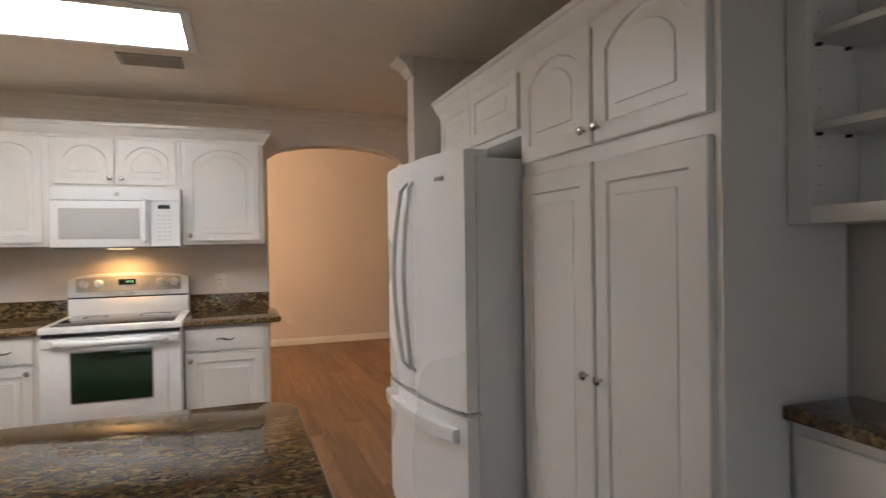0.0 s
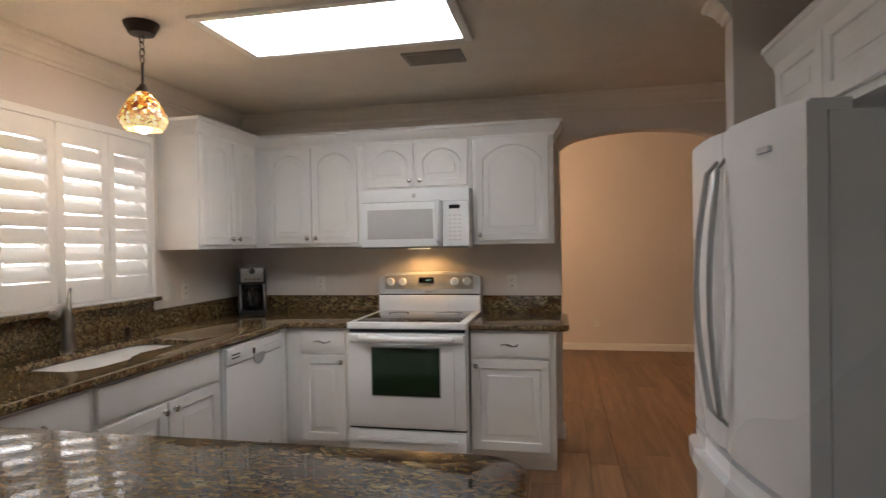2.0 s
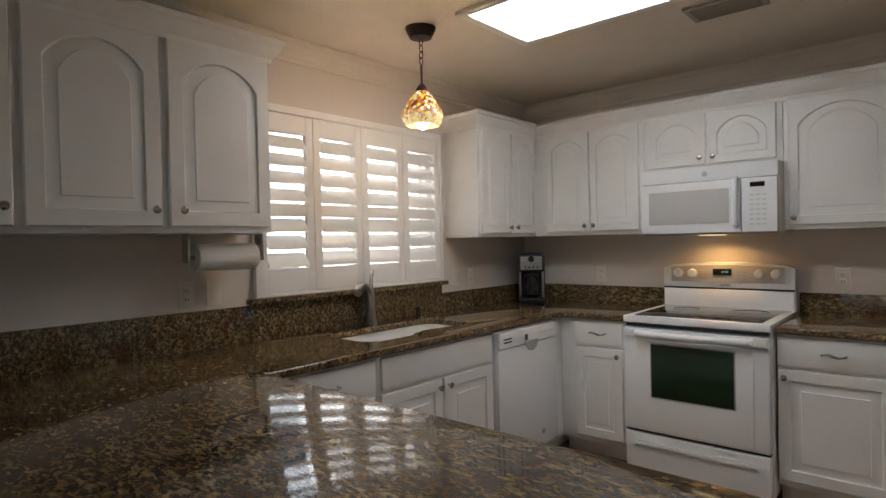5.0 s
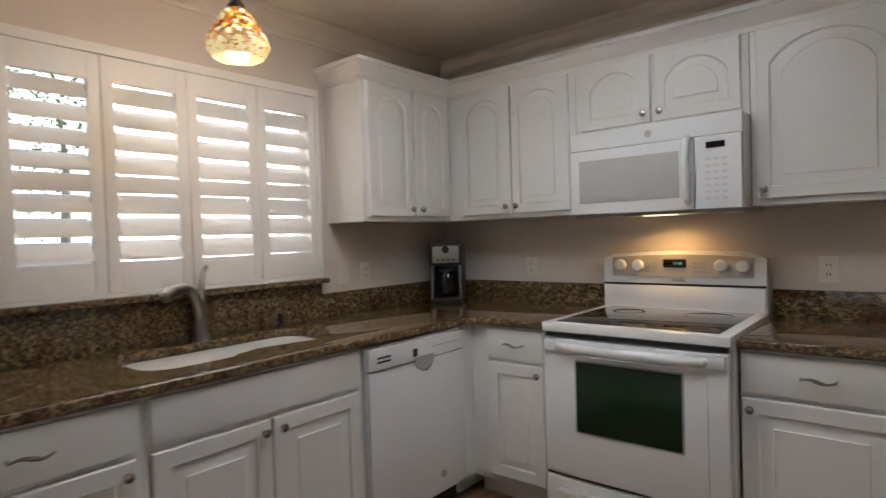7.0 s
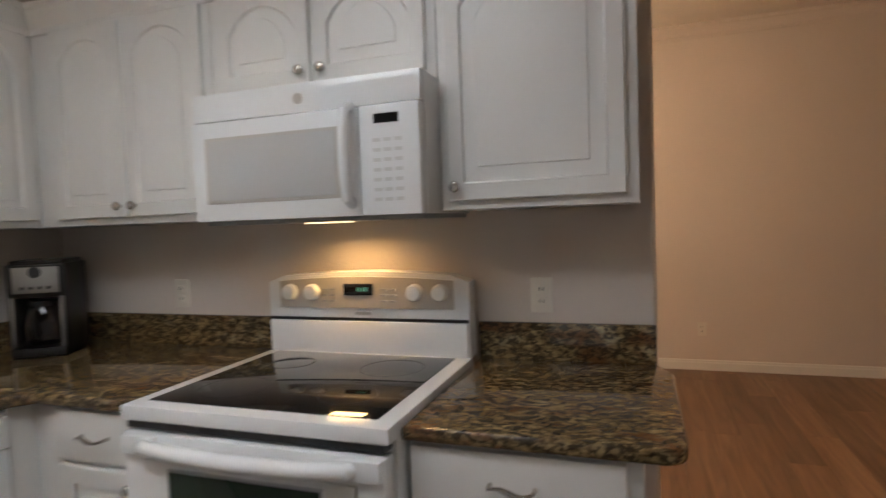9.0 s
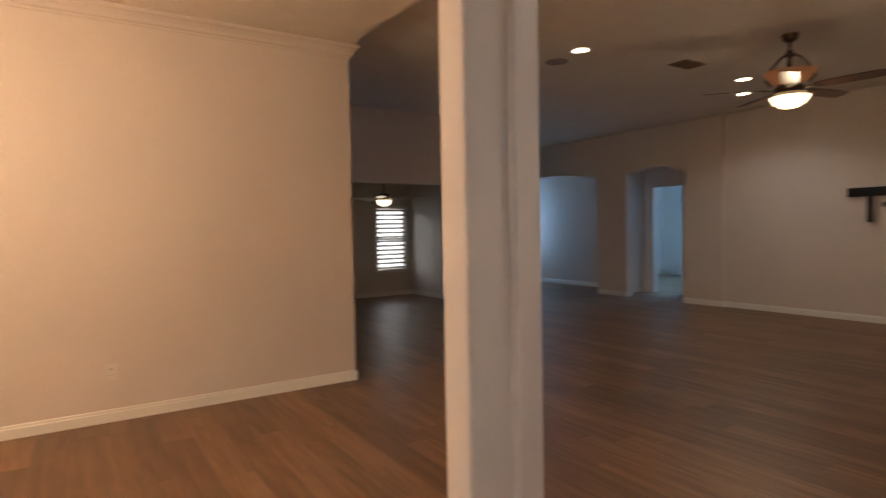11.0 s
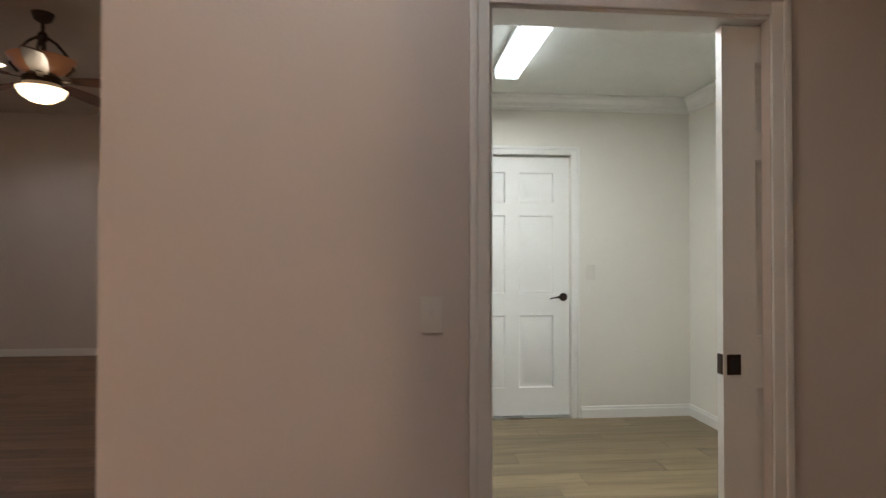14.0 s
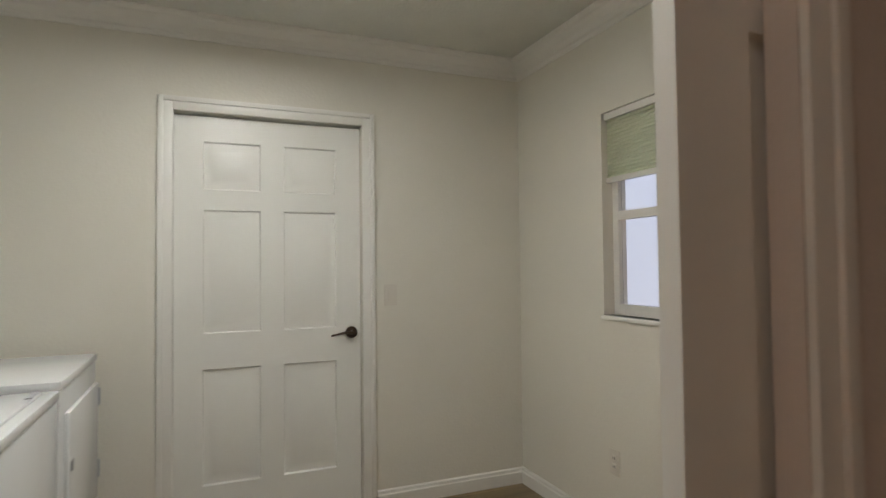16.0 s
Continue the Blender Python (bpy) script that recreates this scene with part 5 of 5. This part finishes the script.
w2 = tagged(new("window_2", mesh_of("window_2", boxed(LWX0, LWX0 + 0.04, LY - 0.11, LY - 0.06, LWZ0, LWZ1), TRIM)), "white sash window with a half-drawn green cellular blind", "window", kind="structure")
for b in ((LWX1 - 0.04, LWX1, LY - 0.11, LY - 0.06, LWZ0, LWZ1), (LWX0 + 0.04, LWX1 - 0.04, LY - 0.11, LY - 0.06, LWZ0, LWZ0 + 0.05), (LWX0 + 0.04, LWX1 - 0.04, LY - 0.11, LY - 0.06, LWZ1 - 0.04, LWZ1), (LWX0 + 0.04, LWX1 - 0.04, LY - 0.10, LY - 0.055, 1.50, 1.54)):
    part("window_frame", boxed(*b, bevel=0.003), TRIM, w2)
for z0, z1 in ((LWZ0 + 0.05, 1.50), (1.54, LWZ1 - 0.04)):
    p = part("pane", boxed(LWX0 + 0.04, LWX1 - 0.04, LY - 0.085, LY - 0.080, z0, z1), PANE, w2)
    p.visible_shadow = False
part("window_sill", boxed(LWX0 - 0.01, LWX1 + 0.01, LY - 0.06, LY + 0.012, LWZ0 - 0.02, LWZ0, bevel=0.004), TRIM, w2)
bl = thing("cellular_blind", "half-lowered pale green cellular blind", "blind", pose(0, LY - 0.03, 0))
BLIND = mat("green_blind_fabric", (0.76, 0.80, 0.60), 0.8, vary=0.05)
BLIND.node_tree.nodes["Principled BSDF"].inputs["Transmission Weight"].default_value = 0.5
bmm = bmesh.new()
nz = 17
cols = []
for i in range(nz * 2 + 1):
    z = 1.70 + (LWZ1 - 0.03 - 1.70) * i / (nz * 2)
    cols.append((bmm.verts.new((LWX0 + 0.01, 0.006 * (i % 2), z)), bmm.verts.new((LWX1 - 0.01, 0.006 * (i % 2), z))))
for a, b in zip(cols, cols[1:]):
    bmm.faces.new((a[0], a[1], b[1], b[0]))
bo = part("fabric", bmm, BLIND, bl, smooth=0)
bo.modifiers.new("thick", "SOLIDIFY").thickness = 0.004
part("headrail", boxed(LWX0 + 0.008, LWX1 - 0.008, -0.01, 0.02, LWZ1 - 0.035, LWZ1 - 0.002, bevel=0.003), TRIM, bl)
part("bottom_rail", boxed(LWX0 + 0.01, LWX1 - 0.01, -0.006, 0.014, 1.675, 1.70, bevel=0.003), TRIM, bl)


def laundry_machine(name, label, x0, x1, z, front):
    t = thing(name, label, "appliance", pose(x0, front, 0))
    w = x1 - x0
    part("body", boxed(0, w, 0.0, 0.66, 0.02, z - 0.03, bevel=0.006), ENAMEL, t)
    tp = part("top", boxed(-0.002, w + 0.002, -0.006, 0.67, z - 0.032, z, bevel=0.010), ENAMEL, t)
    part("console", boxed(0.0, w, 0.56, 0.67, z - 0.002, z + 0.12, bevel=0.015), ENAMEL, t)
    if name == "dryer":
        dd = part("door", boxed(0.08, w - 0.03, -0.016, 0.0, 0.32, z - 0.12, bevel=0.008), ENAMEL, t)
        for hz in (0.40, z - 0.22):
            part("hinge", boxed(w - 0.035, w - 0.02, -0.022, -0.002, hz, hz + 0.075, bevel=0.002), GREY, dd)
        part("latch", boxed(0.10, 0.135, -0.022, -0.014, 0.60, 0.635, bevel=0.002), GREY, dd)
    else:
        part("lid", boxed(0.05, w - 0.05, 0.03, 0.50, z - 0.003, z + 0.010, bevel=0.006), ENAMEL, tp)
        part("lid_grip", boxed(w - 0.16, w - 0.08, 0.032, 0.05, z + 0.008, z + 0.012), GREY, tp)
    for fx in (0.05, w - 0.05):
        part("foot", lathe([(0.02, 0), (0.018, 0.022)], 10), BLACK, t, at=pose(fx, 0.05, 0))
    return t


laundry_machine("dryer", "white clothes dryer with a front door", 7.46, 8.14, 0.925, -1.26)
laundry_machine("washing_machine", "white top-loading washing machine beside the dryer", 6.76, 7.44, 0.90, -1.26)

# ---- living room ----
fan = thing("ceiling_fan", "dark bronze ceiling fan with an amber glass bowl light", "ceiling fan", pose(8.41, 1.54, 0))
part("canopy", lathe([(0.03, CEIL_H - 0.07), (0.06, CEIL_H - 0.05), (0.075, CEIL_H - 0.01), (0.075, CEIL_H)], 24), BRONZE, fan)
part("downrod", lathe([(0.013, 2.70), (0.013, CEIL_H - 0.06)], 12), BRONZE, fan)
part("coupling", lathe([(0.02, 2.86), (0.035, 2.88), (0.035, 2.92), (0.02, 2.94)], 16), BRONZE, fan)
for k in range(4):
    a = radians(20 + 90 * k)
    pts = [(0.03, 0, 2.90), (0.09, 0, 2.86), (0.17, 0, 2.76), (0.20, 0, 2.68), (0.15, 0, 2.62)]
    part("scroll_arm", tube([(x * math.cos(a), x * math.sin(a), z) for x, _, z in pts], 0.011, 8), BRONZE, fan)
part("uplight_bowl", lathe([(0.10, 2.62), (0.17, 2.66), (0.22, 2.73), (0.225, 2.735), (0.16, 2.67), (0.09, 2.63)], 28, False), glow("amber_bowl", (0.40, 0.17, 0.07), 0.12), fan, "amber glass uplight bowl")
part("motor", lathe([(0.10, 2.52), (0.13, 2.54), (0.13, 2.59), (0.09, 2.62)], 24), BRONZE, fan)
part("light_bowl", lathe([(0.01, 2.40), (0.08, 2.415), (0.14, 2.455), (0.165, 2.50), (0.165, 2.505)], 28), glow("cream_bowl", (1.0, 0.74, 0.42), 3.0), fan, "lit cream glass bowl")
WOODD = mat("dark_walnut_blade", (0.075, 0.032, 0.018), 0.35, vary=0.25, scale=14, stretch=(1, 8, 8))
blade = [(0.20, -0.05), (0.35, -0.068), (0.60, -0.075), (0.74, -0.065), (0.76, 0.0), (0.74, 0.065), (0.60, 0.075), (0.35, 0.068), (0.20, 0.05)]
for k in range(5):
    bl_ = part("blade", prism(blade, 0.008), WOODD, fan, at=pose(0, 0, 2.575, 0, 0, -10.4 + 72 * k) @ pose(0, 0, 0, -11))
    part("blade_iron", boxed(0.09, 0.26, -0.02, 0.02, -0.008, -0.001, bevel=0.002), BRONZE, bl_)
CANG = glow("can_bulb", (1.0, 0.80, 0.52), 14.0)
# the hall light here is unseen, added to brighten the pocket-door wall
for cx, cy, cz, watt in CANS:
    cn = thing("recessed_light", "lit recessed ceiling light with a white ring", "ceiling light", pose(cx, cy, cz), "recessed lights")
    part("ring", lathe([(0.095, -0.006), (0.098, -0.001), (0.072, -0.001), (0.072, -0.006)], 28, False), TRIM, cn)
    part("bulb", lathe([(0.03, -0.004), (0.07, -0.003), (0.07, -0.001)], 24), CANG, cn)
for sx, sy in ((6.95, 0.42), (7.11, 3.25)):
    gr = thing("ceiling_speaker", "round flush ceiling speaker grille", "speaker", pose(sx, sy, CEIL_H))
    part("grille", lathe([(0.115, -0.006), (0.12, -0.001)], 28), mat("speaker_grille", (0.35, 0.30, 0.25), 0.8, vary=0.1), gr)
register(8.25, 8.60, 2.50, 2.72, CEIL_H, 7, mat("bronze_register", (0.16, 0.10, 0.06), 0.6, vary=0.1))
tv = thing("tv_mount", "black articulated television wall mount", "tv mount", pose(AW, 1.92, 1.72))
part("rail", boxed(-0.05, 0.0, -0.42, 0.38, -0.06, 0.06, bevel=0.006), BLACK, tv)
part("arm", boxed(-0.07, -0.02, 0.08, 0.15, -0.40, -0.06, bevel=0.006), BLACK, tv)
part("cable_plate", boxed(-0.012, 0.0, -0.06, 0.0, -0.20, -0.14, bevel=0.003), BLACK, tv)
plate(FACE_W(AW, 1.86) @ pose(0, 0, 0.12), "outlet", "wall outlet on the television wall")
plate(pose(2.95, 3.52, 0.36), "outlet", "white outlet low on the dining wall")


def blind_window(name, m, w, h, slats, label):
    """A framed window with a slatted blind: local x 0..w, z 0..h, room side at -y."""
    o = tagged(new(name, mesh_of(name, boxed(-0.05, 0.0, -0.02, 0.12, -0.05, h + 0.05, bevel=0.003), TRIM)), label, "window", kind="structure")
    o.matrix_basis = m
    for b in ((w, w + 0.05, -0.02, 0.12, -0.05, h + 0.05), (0, w, -0.02, 0.12, h, h + 0.05), (0, w, -0.03, 0.12, -0.05, 0), (0, w, 0.05, 0.08, h / 2 - 0.02, h / 2 + 0.02)):
        part("window_frame", boxed(*b, bevel=0.003), TRIM, o)
    p = part("pane", boxed(0, w, 0.08, 0.086, 0, h), PANE, o)
    p.visible_shadow = False
    for k in range(slats):
        part("slat", boxed(0.005, w - 0.005, -0.028, 0.028, -0.003, 0.003, bevel=0.002), TRIM, o, at=pose(0, 0.02, h * (k + 0.5) / slats, 38))
    return o


blind_window("window_3", pose(NW0, 9.2, NZ0), NW1 - NW0, NZ1 - NZ0, 14, "bright window with white slatted blinds")
f2 = thing("ceiling_fan", "small white ceiling fan with a lit bowl", "ceiling fan", pose(7.42, 7.9, -0.29))
part("downrod", lathe([(0.012, 2.24), (0.012, CEIL_H + 0.29)], 10), BRONZE, f2)
part("motor", lathe([(0.08, 2.16), (0.12, 2.19), (0.10, 2.26), (0.03, 2.28)], 20), BRONZE, f2)
part("light_bowl", lathe([(0.02, 2.05), (0.10, 2.08), (0.13, 2.14), (0.12, 2.16)], 20), glow("white_bowl", (1.0, 0.82, 0.55), 2.0), f2)
for k in range(5):
    part("blade", prism(blade, 0.008), TRIM, f2, at=pose(0, 0, 2.19, 0, 0, 20 + 72 * k) @ pose(0, 0, 0, 11))
blind_window("window_5", pose(11.70, 10.0, 0.75), 0.56, 1.5, 17, "bright den window with white slatted blinds")
blind_window("window_6", FACE_W(16.2, 6.4) @ pose(0, 0, 0.9), 1.3, 1.2, 0, "bedroom window with daylight")
# globe fixture added out of view round the dining lamp
gl = thing("ceiling_light", "added unseen dining room light, a frosted globe on a bronze rod", "ceiling light", pose(1.7, 1.6, CEIL_D - 0.6))
part("canopy", lathe([(0.008, -0.10), (0.008, 0.56), (0.07, 0.588), (0.07, 0.6)], 24), BRONZE, gl)
gb = part("globe", lathe([(0.02, -0.42), (0.10, -0.40), (0.15, -0.33), (0.16, -0.27), (0.12, -0.16), (0.05, -0.10)], 28), glow("warm_globe", (1.0, 0.74, 0.48), 4.0), gl, "lit warm frosted globe")
gb.visible_shadow = False

# ---- floor planks ----
PLW, PLL, GAP = 0.178, 1.22, 0.0016


def plank_mesh():
    bm = boxed(-PLW / 2 + GAP / 2, PLW / 2 - GAP / 2, -PLL / 2 + GAP / 2, PLL / 2 - GAP / 2, -0.011, 0.0)
    return mesh_of("plank", bm, FLOOR, 0)


PLANK = plank_mesh()
# same planks for the laundry, its fluorescent light put into a paler colour
PLANK_L = PLANK.copy()
PLANK_L.materials[0] = wood_floor("wood_floor_laundry_lit", (0.165, 0.118, 0.056, 1), (0.295, 0.22, 0.118, 1))
rest_v, rest_f = [], []
near = []
rng = random.Random(7)
for i in range(-9, 98):
    cx = (i + 0.5) * PLW
    shift = rng.random() * PLL
    for j in range(-7, 11):
        cy = j * PLL + shift
        if not (-1.5 < cx < 17.2 and -6.8 < cy < 13):
            continue
        if (cx < 5.8 and cy < -6.0) or (cx > 8.4 and cy < -1.2) or (cx < 0.6 and cy < 0) or (cx < 4.7 and cy > 4.3):
            continue
        d = math.hypot(cx - 4.3, (cy + 0.2) * 0.8)
        near.append((d, cx, cy))
near.sort()
for n_, (d, cx, cy) in enumerate(near):
    utility = cx > 5.84 and cy < -1.0
    if n_ < 290 or utility:
        p = new("plank", PLANK_L if utility else PLANK)
        p.parent = SOFF
        p.matrix_basis = pose(cx, cy, 0)
    else:
        b = len(rest_v)
        hx, hy = PLW / 2 - GAP / 2, PLL / 2 - GAP / 2
        rest_v += [(cx - hx, cy - hy, 0), (cx + hx, cy - hy, 0), (cx + hx, cy + hy, 0), (cx - hx, cy + hy, 0),
                   (cx - hx, cy - hy, -0.011), (cx + hx, cy - hy, -0.011), (cx + hx, cy + hy, -0.011), (cx - hx, cy + hy, -0.011)]
        rest_f += [(b, b + 1, b + 2, b + 3), (b, b + 4, b + 5, b + 1), (b + 1, b + 5, b + 6, b + 2), (b + 2, b + 6, b + 7, b + 3), (b + 3, b + 7, b + 4, b)]
me = bpy.data.meshes.new("planks")
me.from_pydata(rest_v, [], rest_f)
me.materials.append(FLOOR)
rest = new("planks", me)
rest.parent = SOFF
tagged(rest, kind="stuff")
